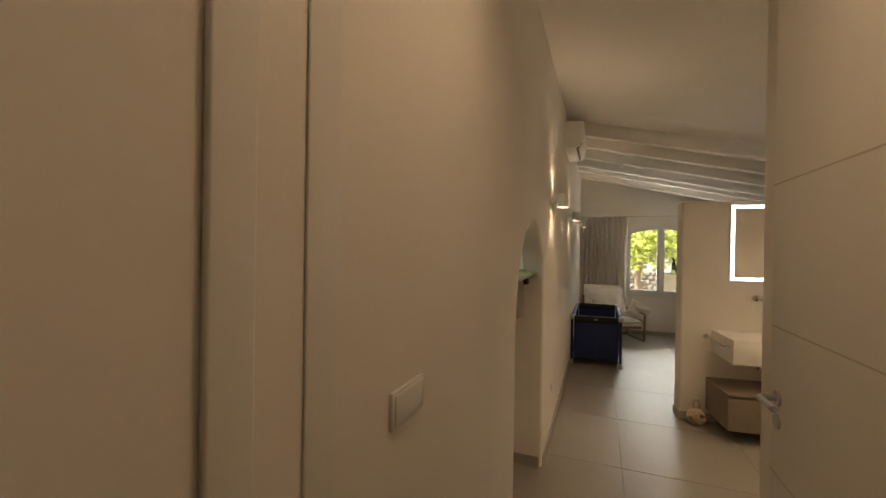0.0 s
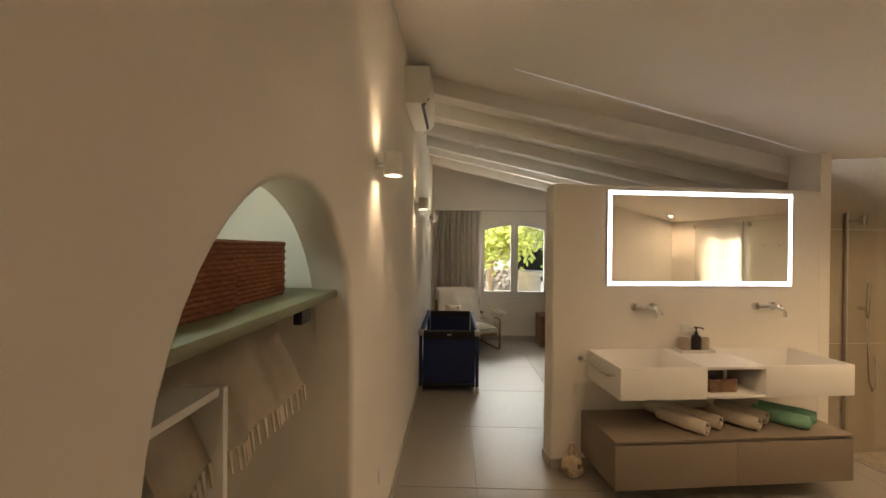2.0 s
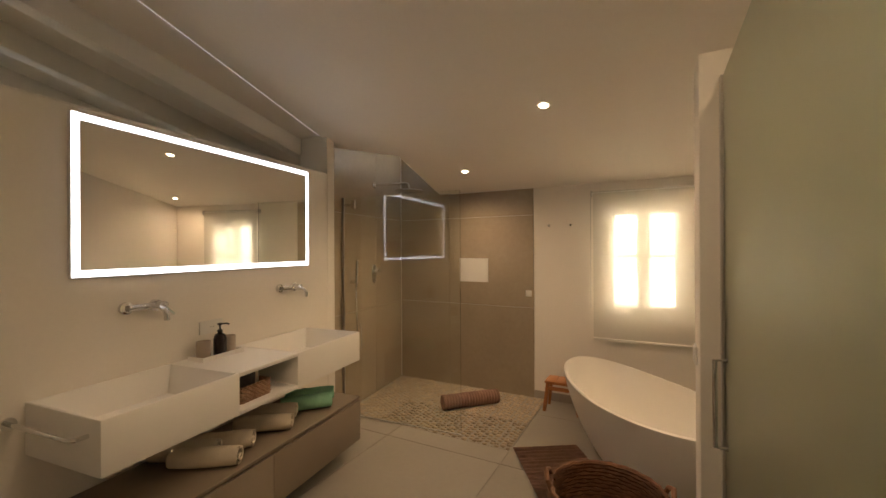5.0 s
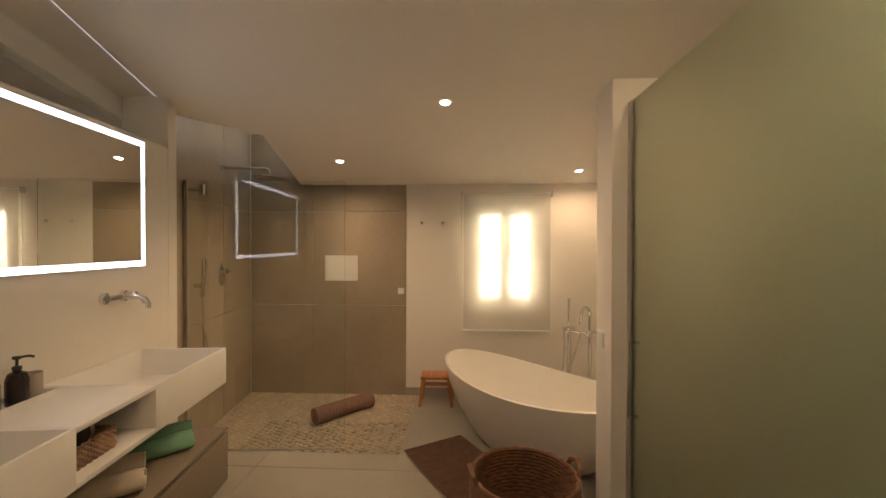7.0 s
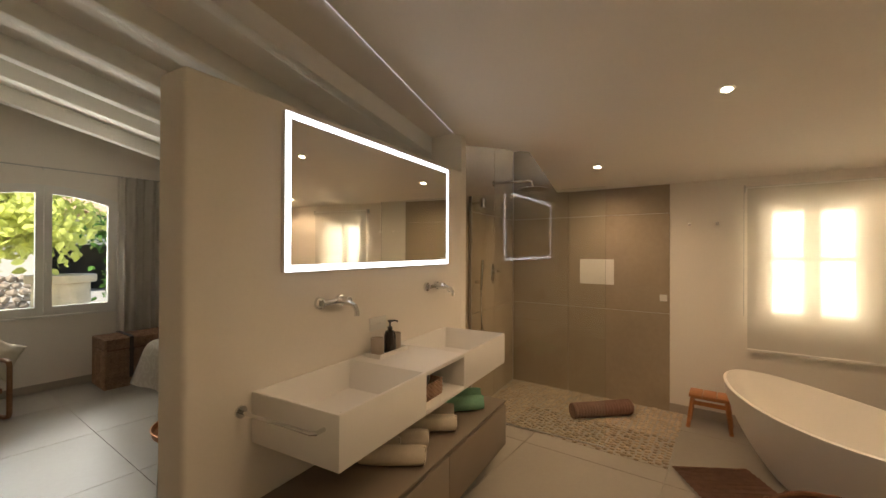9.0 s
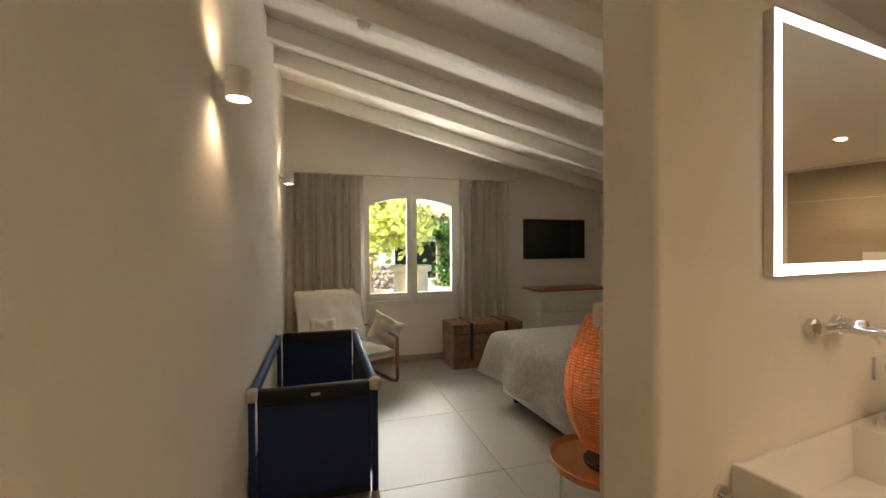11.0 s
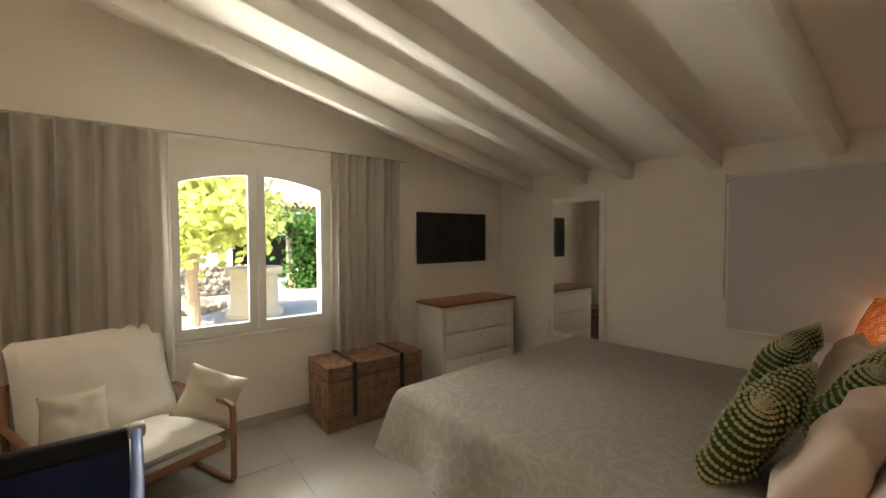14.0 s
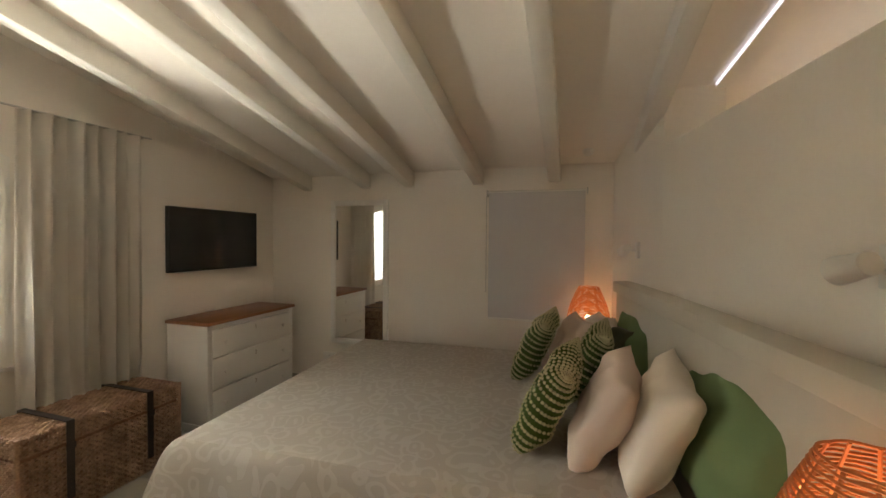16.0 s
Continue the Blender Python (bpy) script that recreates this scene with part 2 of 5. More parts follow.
# ---------- mesh helpers
def box(x0, y0, z0, x1, y1, z1, bev=0.0, seg=2, bm=None):
    own = bm is None
    t = bmesh.new()
    bmesh.ops.create_cube(t, size=1.0)
    for v in t.verts:
        v.co = ((x0 + x1) / 2 + v.co.x * (x1 - x0), (y0 + y1) / 2 + v.co.y * (y1 - y0), (z0 + z1) / 2 + v.co.z * (z1 - z0))
    if bev:
        bmesh.ops.bevel(t, geom=t.edges[:], offset=bev, segments=seg, affect="EDGES", profile=0.5)
    return t if own else join(bm, t)


def join(bm, t):
    me = bpy.data.meshes.new("tmp")
    t.to_mesh(me)
    t.free()
    bm.from_mesh(me)
    bpy.data.meshes.remove(me)
    return bm


def cyl(p0, p1, r0, r1=None, n=20, bev=0.0):
    p0, p1 = Vector(p0), Vector(p1)
    d = p1 - p0
    t = bmesh.new()
    bmesh.ops.create_cone(t, cap_ends=True, segments=n, radius1=r0, radius2=r0 if r1 is None else r1, depth=d.length)
    if bev:
        caps = [e for e in t.edges if abs(e.verts[0].co.z - e.verts[1].co.z) < 1e-5]
        bmesh.ops.bevel(t, geom=caps, offset=bev, segments=2, affect="EDGES", profile=0.5)
    bmesh.ops.transform(t, verts=t.verts, matrix=Matrix.Translation((p0 + p1) / 2) @ d.to_track_quat("Z", "Y").to_matrix().to_4x4())
    return t


def lathe(profile, n=32, closed=False):
    t = bmesh.new()
    rings = [[t.verts.new((r * math.cos(2 * math.pi * i / n), r * math.sin(2 * math.pi * i / n), z)) for i in range(n)] for r, z in profile]
    pairs = list(zip(rings, rings[1:])) + ([(rings[-1], rings[0])] if closed else [])
    for a, b in pairs:
        for i in range(n):
            t.faces.new((a[i], a[(i + 1) % n], b[(i + 1) % n], b[i]))
    if not closed:
        for ring, flip in ((rings[0], True), (rings[-1], False)):
            if profile[0 if flip else -1][0] > 1e-4:
                t.faces.new(ring[::-1] if flip else ring)
    bmesh.ops.remove_doubles(t, verts=t.verts, dist=1e-5)
    bmesh.ops.recalc_face_normals(t, faces=t.faces)
    return t


def tube(points, r, n=8, loop=False):
    pts = [Vector(p) for p in points]
    t = bmesh.new()
    rings = []
    up = Vector((0, 0, 1))
    side = None
    for i, p in enumerate(pts):
        a = pts[i - 1] if (i or loop) else p
        b = pts[(i + 1) % len(pts)] if (i < len(pts) - 1 or loop) else p
        d = (b - a).normalized()
        if side is None:
            side = d.cross(up if abs(d.z) < 0.9 else Vector((1, 0, 0))).normalized()
        side = (side - d * side.dot(d)).normalized()
        other = d.cross(side)
        rings.append([t.verts.new(p + r * (math.cos(2 * math.pi * k / n) * side + math.sin(2 * math.pi * k / n) * other)) for k in range(n)])
    for i in range(len(rings) if loop else len(rings) - 1):
        a, b = rings[i], rings[(i + 1) % len(rings)]
        for k in range(n):
            t.faces.new((a[k], a[(k + 1) % n], b[(k + 1) % n], b[k]))
    if not loop:
        t.faces.new(rings[0][::-1])
        t.faces.new(rings[-1])
    bmesh.ops.recalc_face_normals(t, faces=t.faces)
    return t


def surface(nu, nv, f, loop_u=False):
    t = bmesh.new()
    g = [[t.verts.new(f(u / (nu if loop_u else nu - 1), v / (nv - 1))) for v in range(nv)] for u in range(nu)]
    for u in range(nu if loop_u else nu - 1):
        for v in range(nv - 1):
            a, b = g[u], g[(u + 1) % nu]
            t.faces.new((a[v], b[v], b[v + 1], a[v + 1]))
    return t


def prism(outline, axis, a, b):
    """Extrude a 2D outline along an axis from a to b. The outline gives the other two axes in x, y, z order."""
    t = bmesh.new()
    def at(p, w):
        return (w, p[0], p[1]) if axis == "x" else (p[0], w, p[1]) if axis == "y" else (p[0], p[1], w)
    lo, hi = [t.verts.new(at(p, a)) for p in outline], [t.verts.new(at(p, b)) for p in outline]
    t.faces.new(lo)
    t.faces.new(hi[::-1])
    k = len(outline)
    for i in range(k):
        t.faces.new((lo[i], hi[i], hi[(i + 1) % k], lo[(i + 1) % k]))
    bmesh.ops.recalc_face_normals(t, faces=t.faces)
    return t


def cushion(w, h, d, wrinkle=0.006, seed=0, n=18, pinch=0.16):
    """A plump cushion lying in x (w) and z (h), thickness d in y, pointed corners, its base at z=0."""
    t = bmesh.new()
    off = Vector((seed * 3.1, seed * 1.7, seed * 0.9))
    front, back = {}, {}
    for i in range(n + 1):
        for j in range(n + 1):
            u, v = 2 * i / n - 1, 2 * j / n - 1
            puff = (max(0, 1 - u ** 4) * max(0, 1 - v ** 4)) ** 0.55
            pull_u, pull_v = 1 - pinch * (1 - v * v) * 0.5 * abs(u) ** 3, 1 - pinch * (1 - u * u) * 0.5 * abs(v) ** 3
            x, z = u * w / 2 * pull_u, v * h / 2 * pull_v + h / 2
            wr = wrinkle * noise.noise(Vector((u * 2.2, v * 2.2, 0)) + off) * (1 + 2 * puff)
            rim = i in (0, n) or j in (0, n)
            a = t.verts.new((x, -d / 2 * puff + wr, z))
            front[i, j] = a
            back[i, j] = a if rim else t.verts.new((x, d / 2 * puff + wr, z))
    for i in range(n):
        for j in range(n):
            t.faces.new((front[i, j], front[i + 1, j], front[i + 1, j + 1], front[i, j + 1]))
            t.faces.new((back[i, j], back[i, j + 1], back[i + 1, j + 1], back[i + 1, j]))
    return t


def finish(name, bm, material, smooth=True, angle=35):
    me = bpy.data.meshes.new(name)
    if smooth:
        cut = radians(angle)
        for f in bm.faces:
            f.smooth = True
        for e in bm.edges:
            if len(e.link_faces) == 2 and e.calc_face_angle(0) > cut:
                e.smooth = False
    bm.to_mesh(me)
    bm.free()
    if material:
        me.materials.append(material)
    return me


def part(name, bm, material, parent, label=""):
    ob = new(name, finish(name, bm, material))
    ob.parent = parent
    return tagged(ob, label) if label else ob


def thing(name, label, category, m, group="", kind=""):
    ob = new(name)
    ob.matrix_basis = m
    ob.empty_display_size = 0.1
    return tagged(ob, label, category, group, kind)


def single(name, bm, material, label, category, m=None, group="", kind=""):
    ob = new(name, finish(name, bm, material))
    if m is not None:
        ob.matrix_basis = m
    return tagged(ob, label, category, group, kind)


def setting(name, bm, material, label="", category=""):
    return tagged(new(name, finish(name, bm, material)), label, category, "", "structure")


def moved(bm, m):
    bmesh.ops.transform(bm, verts=bm.verts, matrix=m)
    return bm


def arc(cx, cy, r, a0, a1, n):
    return [(cx + r * math.cos(radians(a0 + (a1 - a0) * i / n)), cy + r * math.sin(radians(a0 + (a1 - a0) * i / n))) for i in range(n + 1)]

# ---------- structure
XW, XB, YW = 4.62, 5.11, 9.53          # bedroom side wall, bathroom side wall, window wall
SLOPE, Z_BEAM = 0.228, 2.225            # ceiling fall across x, beam underside at the low wall


def beam_z(x):
    return Z_BEAM + SLOPE * (XW - x)


def smooth_z(x):
    return 2.25 + SLOPE * (XB - x)


def back_y(x):
    """The bedroom face of the wall behind the bed, which runs at a slight angle."""
    return 5.165 + 0.177 * (x - 1.22)


# the mirror wall runs at a slight angle: things on it are placed along y = 5.13 and turned with it
VM = pose(1.215, 4.971, 0, 0, 0, 6.6) @ Matrix.Translation((-1.215, -5.13, 0))


def wall_line(x, off=0.0):
    """World y of the mirror wall's face at a world x."""
    return 4.971 + 0.1157 * (x - 1.215) + off


# floor slab and tiles
setting("floor", box(-0.7, -1.6, -0.25, 5.6, 9.95, -0.006), M_GROUT, "large beige porcelain tile floor with thin grey joints", "floor")
FLOOR = bpy.data.objects["floor"]
TX, TY, TX0, TY0 = 1.02, 1.02, 0.605, 0.61
bt = box(0, 0, -0.012, TX - 0.004, TY - 0.004, 0.0, 0.0012, 1)
me_tile = finish("tile", bt, M_TILE)
cuts = {}
for i in range(-2, 6):
    for j in range(-3, 11):
        x0, y0 = TX0 + i * TX, TY0 + j * TY
        x1, y1 = x0 + TX, y0 + TY
        lim_x = XB if y0 < 5.2 else XW
        if x1 <= 0 and not (y0 > 1.5 and y0 < 3.7) or x0 >= lim_x or y0 >= YW or y1 < -1.5:
            continue
        if x0 > 3.8 and 3.7 < y0 and y1 < 5.5:
            continue
        ob = new("tile", me_tile)
        ob.location = (x0, y0, 0)
        ob.parent = FLOOR

# left wall with an arched wardrobe niche
A0, A1, ASPR, ATOP = 2.27, 3.42, 1.33, 1.945
am, ar = (A0 + A1) / 2, (A1 - A0) / 2
arch = [(A0, 0), (A0, ASPR)] + [(am - ar * math.cos(radians(180 * i / 28)), ASPR + (ATOP - ASPR) * math.sin(radians(180 * i / 28))) for i in range(1, 28)] + [(A1, ASPR), (A1, 0)]


def arch_wall():
    t = bmesh.new()
    top = 3.75
    def quad(*p):
        t.faces.new([t.verts.new((0, a, b)) for a, b in p])
    quad((-1.6, 0), (A0, 0), (A0, ASPR), (-1.6, ASPR))
    quad((-1.6, ASPR), (A0, ASPR), (A0, top), (-1.6, top))
    quad((A1, 0), (9.9, 0), (9.9, ASPR), (A1, ASPR))
    quad((A1, ASPR), (9.9, ASPR), (9.9, top), (A1, top))
    pts = arch[1:-1]
    for (a, b), (c, d) in zip(pts, pts[1:]):
        quad((a, b), (c, d), (c, top), (a, top))
    bmesh.ops.remove_doubles(t, verts=t.verts, dist=1e-4)
    r = bmesh.ops.extrude_face_region(t, geom=t.faces[:])
    for v in r["geom"]:
        if isinstance(v, bmesh.types.BMVert):
            v.co.x -= 0.16
    bmesh.ops.recalc_face_normals(t, faces=t.faces)
    edge = [e for e in t.edges if all(abs(v.co.x) < 1e-5 and A0 - 1e-3 <= v.co.y <= A1 + 1e-3 and v.co.z < ATOP + 1e-3 for v in e.verts)
            and len(e.link_faces) == 2 and e.calc_face_angle() > 0.5]
    bmesh.ops.bevel(t, geom=edge, offset=0.025, segments=4, affect="EDGES", profile=0.5)
    return t


setting("wall_west", arch_wall(), M_WALL, "cream plaster wall with an arched niche", "wall")
setting("wall_niche_back", box(-0.72, A0 - 0.33, 0, -0.64, A1 + 0.09, 2.3), M_WALL, "pale plaster back of the niche", "wall")
setting("wall_niche_near", box(-0.64, A0 - 0.33, 0, -0.16, A0 - 0.25, 2.3), M_WALL, "pale plaster side of the niche", "wall")
setting("wall_niche_far", box(-0.64, A1 + 0.003, 0, -0.158, A1 + 0.09, 2.3), M_WALL, "cream plaster side of the niche", "wall")
setting("ceiling_niche", box(-0.64, A0 - 0.25, 2.22, -0.16, A1 + 0.003, 2.3), M_WALL, "pale plaster top of the niche", "ceiling")

# window wall
WX0, WX1, WZ0, WZS, WZT = 0.92, 2.25, 0.84, 2.17, 2.30


def arched_opening_wall(x_left, x_right, z_top, y0, y1):
    t = bmesh.new()
    def quad(*p):
        t.faces.new([t.verts.new((a, y0, b)) for a, b in p])
    quad((x_left, -0.3), (WX0, -0.3), (WX0, z_top), (x_left, z_top))
    quad((WX1, -0.3), (x_right, -0.3), (x_right, z_top), (WX1, z_top))
    quad((WX0, -0.3), (WX1, -0.3), (WX1, WZ0), (WX0, WZ0))
    pts = window_arc(0)
    for (a, b), (c, d) in zip(pts, pts[1:]):
        quad((a, b), (c, d), (c, z_top), (a, z_top))
    bmesh.ops.remove_doubles(t, verts=t.verts, dist=1e-4)
    r = bmesh.ops.extrude_face_region(t, geom=t.faces[:])
    for v in r["geom"]:
        if isinstance(v, bmesh.types.BMVert):
            v.co.y = y1
    bmesh.ops.recalc_face_normals(t, faces=t.faces)
    return t


def window_arc(inset, n=20):
    """The low arch of the window head, drawn in by an inset."""
    c, h = (WX0 + WX1) / 2, (WX1 - WX0) / 2
    return [(c + (h - inset) * (2 * i / n - 1), WZS - inset + (WZT - WZS) * (1 - (2 * i / n - 1) ** 2)) for i in range(n + 1)]


setting("wall_north", arched_opening_wall(-0.16, XW + 0.3, 3.75, YW, YW + 0.36), M_WALL, "cream plaster wall with an arched window", "wall")
# side walls and back walls
eb = box(XW, back_y(XW) + 0.002, -0.2, XW + 0.3, YW, 3.0)
setting("wall_east_bedroom", eb, M_WALL, "cream plaster wall", "wall")
BWY0, BWY1, BWZ0, BWZ1 = 2.38, 3.11, 0.93, 2.04
wb = box(XB, BWY1, -0.2, XB + 0.36, 6.0, 3.2)
box(XB, 0.0, -0.2, XB + 0.36, BWY0, 3.2, bm=wb)
box(XB, BWY0, -0.2, XB + 0.36, BWY1, BWZ0, bm=wb)
box(XB, BWY0, BWZ1, XB + 0.36, BWY1, 3.2, bm=wb)
setting("wall_east_bathroom", wb, M_WALL, "cream plaster wall with a small window", "wall")
setting("wall_south_bathroom", box(1.217, 1.62, 0, XB, 1.74, 3.3), M_WALL, "cream plaster wall behind the bath", "wall")
setting("wall_entrance_side", box(1.10, -1.5, 0, 1.215, 2.32, 3.4, 0.004, 1), M_WALL, "cream plaster wall beside the open door", "wall")
setting("wall_hall_end", box(-0.16, -1.72, 0, 1.3, -1.6, 3.4), M_WALL, "cream plaster wall", "wall")

# mirror wall: a free-standing low wall, then a tall part behind the shower
XE = 3.53                              # where the low part meets the tall end of the wall
pw = prism([(1.215, wall_line(1.215)), (XE, wall_line(XE)), (XE, back_y(XE)), (1.195, back_y(1.195))], "z", 0, 2.285)
bmesh.ops.bevel(pw, geom=[e for e in pw.edges if not all(v.co.x > XE - 0.03 for v in e.verts)], offset=0.02, segments=3, affect="EDGES", profile=0.5)
setting("wall_partition", pw, M_WALL, "low free-standing cream plaster wall", "wall")
tw = prism([(XE + 0.002, wall_line(XE)), (3.63, wall_line(3.63)), (3.622, wall_line(3.63, 0.085)), (XB, wall_line(XB, 0.085)), (XB, back_y(XW)), (XW, back_y(XW)), (XE + 0.002, back_y(XE))], "z", 0, 3.2)
setting("wall_shower_back", tw, M_WALL, "tall cream plaster wall behind the shower", "wall")

# ceilings
def sloped_slab(outline, height, thick):
    """A ceiling slab over an outline, its underside following a sloping height."""
    t = bmesh.new()
    lo = [t.verts.new((x, y, height(x))) for x, y in outline]
    hi = [t.verts.new((x, y, height(x) + thick)) for x, y in outline]
    t.faces.new(lo)
    t.faces.new(hi)
    for i in range(len(outline)):
        k = (i + 1) % len(outline)
        t.faces.new((lo[i], lo[k], hi[k], hi[i]))
    bmesh.ops.recalc_face_normals(t, faces=t.faces)
    return t


setting("ceiling_bedroom", sloped_slab([(-0.15, 4.6), (3.58, 4.6), (3.58, 5.40), (XW + 0.5, 5.70), (XW + 0.5, YW + 0.02), (-0.15, YW + 0.02)], lambda x: beam_z(x) + 0.16, 0.14), M_CEIL,
        "sloping white boarded ceiling", "ceiling")
setting("ceiling_bathroom", sloped_slab([(-0.1, -1.7), (XB + 0.1, -1.7), (XB + 0.1, 4.955), (4.04, 4.82), (3.72, 5.335), (3.53, 5.298), (0.42, 4.94), (0.42, 4.88), (-0.1, 4.88)], smooth_z, 0.20), M_CEIL, "smooth sloping cream plaster ceiling", "ceiling")
setting("ceiling_shower_recess", box(3.6, 4.7, 2.80, XB + 0.1, 5.75, 2.84), M_CEIL, "raised ceiling over the shower", "ceiling")

cove = bmesh.new()
ends = []
for x in (0.9, 3.5):
    y = 4.942 + 0.115 * (x - 0.42)
    ends.append([cove.verts.new((x, y + dy, smooth_z(x) + dz)) for dy, dz in ((0, 0.002), (0.008, 0.002), (0.008, 0.016), (0, 0.016))])
for i in range(4):
    cove.faces.new((ends[0][i], ends[0][(i + 1) % 4], ends[1][(i + 1) % 4], ends[1][i]))
cove.faces.new(ends[0][::-1])
cove.faces.new(ends[1])
tagged(new("cove_light", finish("cove_light", cove, M_COVE)), "thin cool white light strip along the ceiling edge", "light strip", "", "")
# beams
for k, by in enumerate((9.04, 8.29, 7.78, 7.03, 6.29, 5.62)):
    bb = prism([(-0.1, beam_z(-0.1)), (XW + 0.1, beam_z(XW + 0.1)), (XW + 0.1, beam_z(XW + 0.1) + 0.165), (-0.1, beam_z(-0.1) + 0.165)], "y", by - 0.055, by + 0.055)
    bmesh.ops.bevel(bb, geom=bb.edges[:], offset=0.012, segments=2, affect="EDGES", profile=0.5)
    tagged(new("ceiling_beam", finish("ceiling_beam", bb, M_BEAM)), "white-painted wooden ceiling beam", "beam", "ceiling beams", "structure")

# skirting
def skirting(x0, y0, x1, y1):
    setting("baseboard", box(min(x0, x1), min(y0, y1), 0.0, max(x0, x1), max(y0, y1), 0.085, 0.003, 1), M_SKIRT, "taupe tile skirting", "baseboard")


skirting(0, A1 + 0.03, 0.012, YW)
skirting(0, -1.5, 0.012, A0 - 0.03)
skirting(0.013, YW - 0.012, XW, YW)
skirting(XW - 0.012, back_y(XW) + 0.02, XW, YW - 0.013)
for a, b, c, d in ((1.203, 5.118, 3.62, 5.1295), (1.203, 5.13, 1.2145, 5.31)):
    sk = box(a, b, 0.0, c, d, 0.085, 0.003, 1)
    setting("baseboard", moved(sk, VM), M_SKIRT, "taupe tile skirting", "baseboard")
skirting(XB - 0.012, 1.75, XB, 3.80)
skirting(-0.63, A1 - 0.012, -0.02, A1 - 0.001)

# ---------- windows
def bar(name, bm, parent, label=""):
    return part(name, bm, M_WHITE, parent, label)


w1 = tagged(thing("window_1", "white casement window with two arched panes", "window", pose(0, 0, 0)), kind="structure")
mid = (WX0 + WX1) / 2


def arch_ring(inset, width, y0, y1, x_from, x_to):
    """A frame of one sash: sides, foot and arched head."""
    outer = [(x, z) for x, z in window_arc(0, 40)]
    def head(x, off):
        c, h = mid, (WX1 - WX0) / 2
        return WZS + (WZT - WZS) * (1 - ((x - c) / h) ** 2) - off
    t = bmesh.new()
    n = 12
    for k in range(n):
        xa, xb = x_from + (x_to - x_from) * k / n, x_from + (x_to - x_from) * (k + 1) / n
        join(t, prism([(xa, head(xa, inset + width)), (xb, head(xb, inset + width)), (xb, head(xb, inset)), (xa, head(xa, inset))], "y", y0, y1))
    box(x_from, y0, WZ0 + inset, x_to, y1, WZ0 + inset + width, bm=t)
    for a, b in ((x_from, x_from + width), (x_to - width, x_to)):
        join(t, prism([(a, WZ0 + inset + width), (b, WZ0 + inset + width), (b, head(b, inset + width)), (a, head(a, inset + width))], "y", y0, y1))
    return t


bar("window_frame", arch_ring(0.0, 0.045, YW + 0.0, YW + 0.06, WX0, WX1), w1)
for a, b in ((WX0 + 0.03, mid - 0.003), (mid + 0.003, WX1 - 0.03)):
    s = bar("sash", arch_ring(0.03, 0.065, YW - 0.022, YW + 0.045, a, b), w1)
    pane = part("pane", box(a + 0.06, YW + 0.012, WZ0 + 0.09, b - 0.06, YW + 0.018, WZT - 0.02), M_GLASS, s)
    pane.visible_shadow = False
hd = box(mid + 0.012, YW - 0.036, 1.36, mid + 0.034, YW - 0.022, 1.43, 0.004)
box(mid + 0.014, YW - 0.058, 1.28, mid + 0.032, YW - 0.044, 1.42, 0.005, bm=hd)
box(mid + 0.018, YW - 0.05, 1.39, mid + 0.028, YW - 0.03, 1.41, bm=hd)
part("window_handle", hd, M_WHITE, w1)
bar("window_sill", box(WX0 - 0.02, YW - 0.03, WZ0 - 0.025, WX1 + 0.02, YW + 0.02, WZ0 - 0.002, 0.004), w1)

w2 = tagged(thing("window_2", "small white casement window behind a translucent roller blind", "window", pose(0, 0, 0)), kind="structure")
my = (BWY0 + BWY1) / 2
fr = bmesh.new()
for y0, y1, z0, z1 in ((BWY0, BWY0 + 0.05, BWZ0, BWZ1), (BWY1 - 0.05, BWY1, BWZ0, BWZ1), (BWY0 + 0.05, BWY1 - 0.05, BWZ0, BWZ0 + 0.05), (BWY0 + 0.05, BWY1 - 0.05, BWZ1 - 0.05, BWZ1)):
    box(XB + 0.06, y0, z0, XB + 0.12, y1, z1, bm=fr)
bar("window_frame", fr, w2)
for y0, y1 in ((BWY0 + 0.051, my - 0.002), (my + 0.002, BWY1 - 0.051)):
    sh = bmesh.new()
    for a, b, c, d in ((y0, y0 + 0.05, BWZ0 + 0.051, BWZ1 - 0.051), (y1 - 0.05, y1, BWZ0 + 0.051, BWZ1 - 0.051), (y0 + 0.05, y1 - 0.05, BWZ0 + 0.051, BWZ0 + 0.11),
                       (y0 + 0.05, y1 - 0.05, BWZ1 - 0.11, BWZ1 - 0.051), (y0 + 0.05, y1 - 0.05, 1.50, 1.535)):
        box(XB + 0.05, a, c, XB + 0.105, b, d, bm=sh)
    s = bar("sash", sh, w2)
    pane = part("pane", box(XB + 0.075, y0 + 0.05, BWZ0 + 0.1, XB + 0.081, y1 - 0.05, BWZ1 - 0.1), M_GLASS, s)
    pane.visible_shadow = False


def roller_blind(label, m, width, drop, cloth):
    """Roller at z=0, hanging down; the wall lies behind at +y."""
    o = thing("roller_blind", label, "blind", m)
    part("roller", cyl((0, -0.035, 0), (width, -0.035, 0), 0.022), M_WHITE, o)
    for x in (-0.012, width):
        part("bracket", box(x, -0.065, -0.03, x + 0.012, 0.0, 0.03, 0.003), M_STEEL, o)
    part("cloth", box(0.012, -0.0585, -drop, width - 0.012, -0.0575, 0.0), cloth, o)
    part("bottom_bar", box(0.012, -0.065, -drop - 0.02, width - 0.012, -0.051, -drop, 0.004), M_WHITE, o)
    part("chain", tube([(-0.012, -0.05, 0), (-0.014, -0.05, -drop * 0.8)], 0.003, 6), M_STEEL, o)
    return o


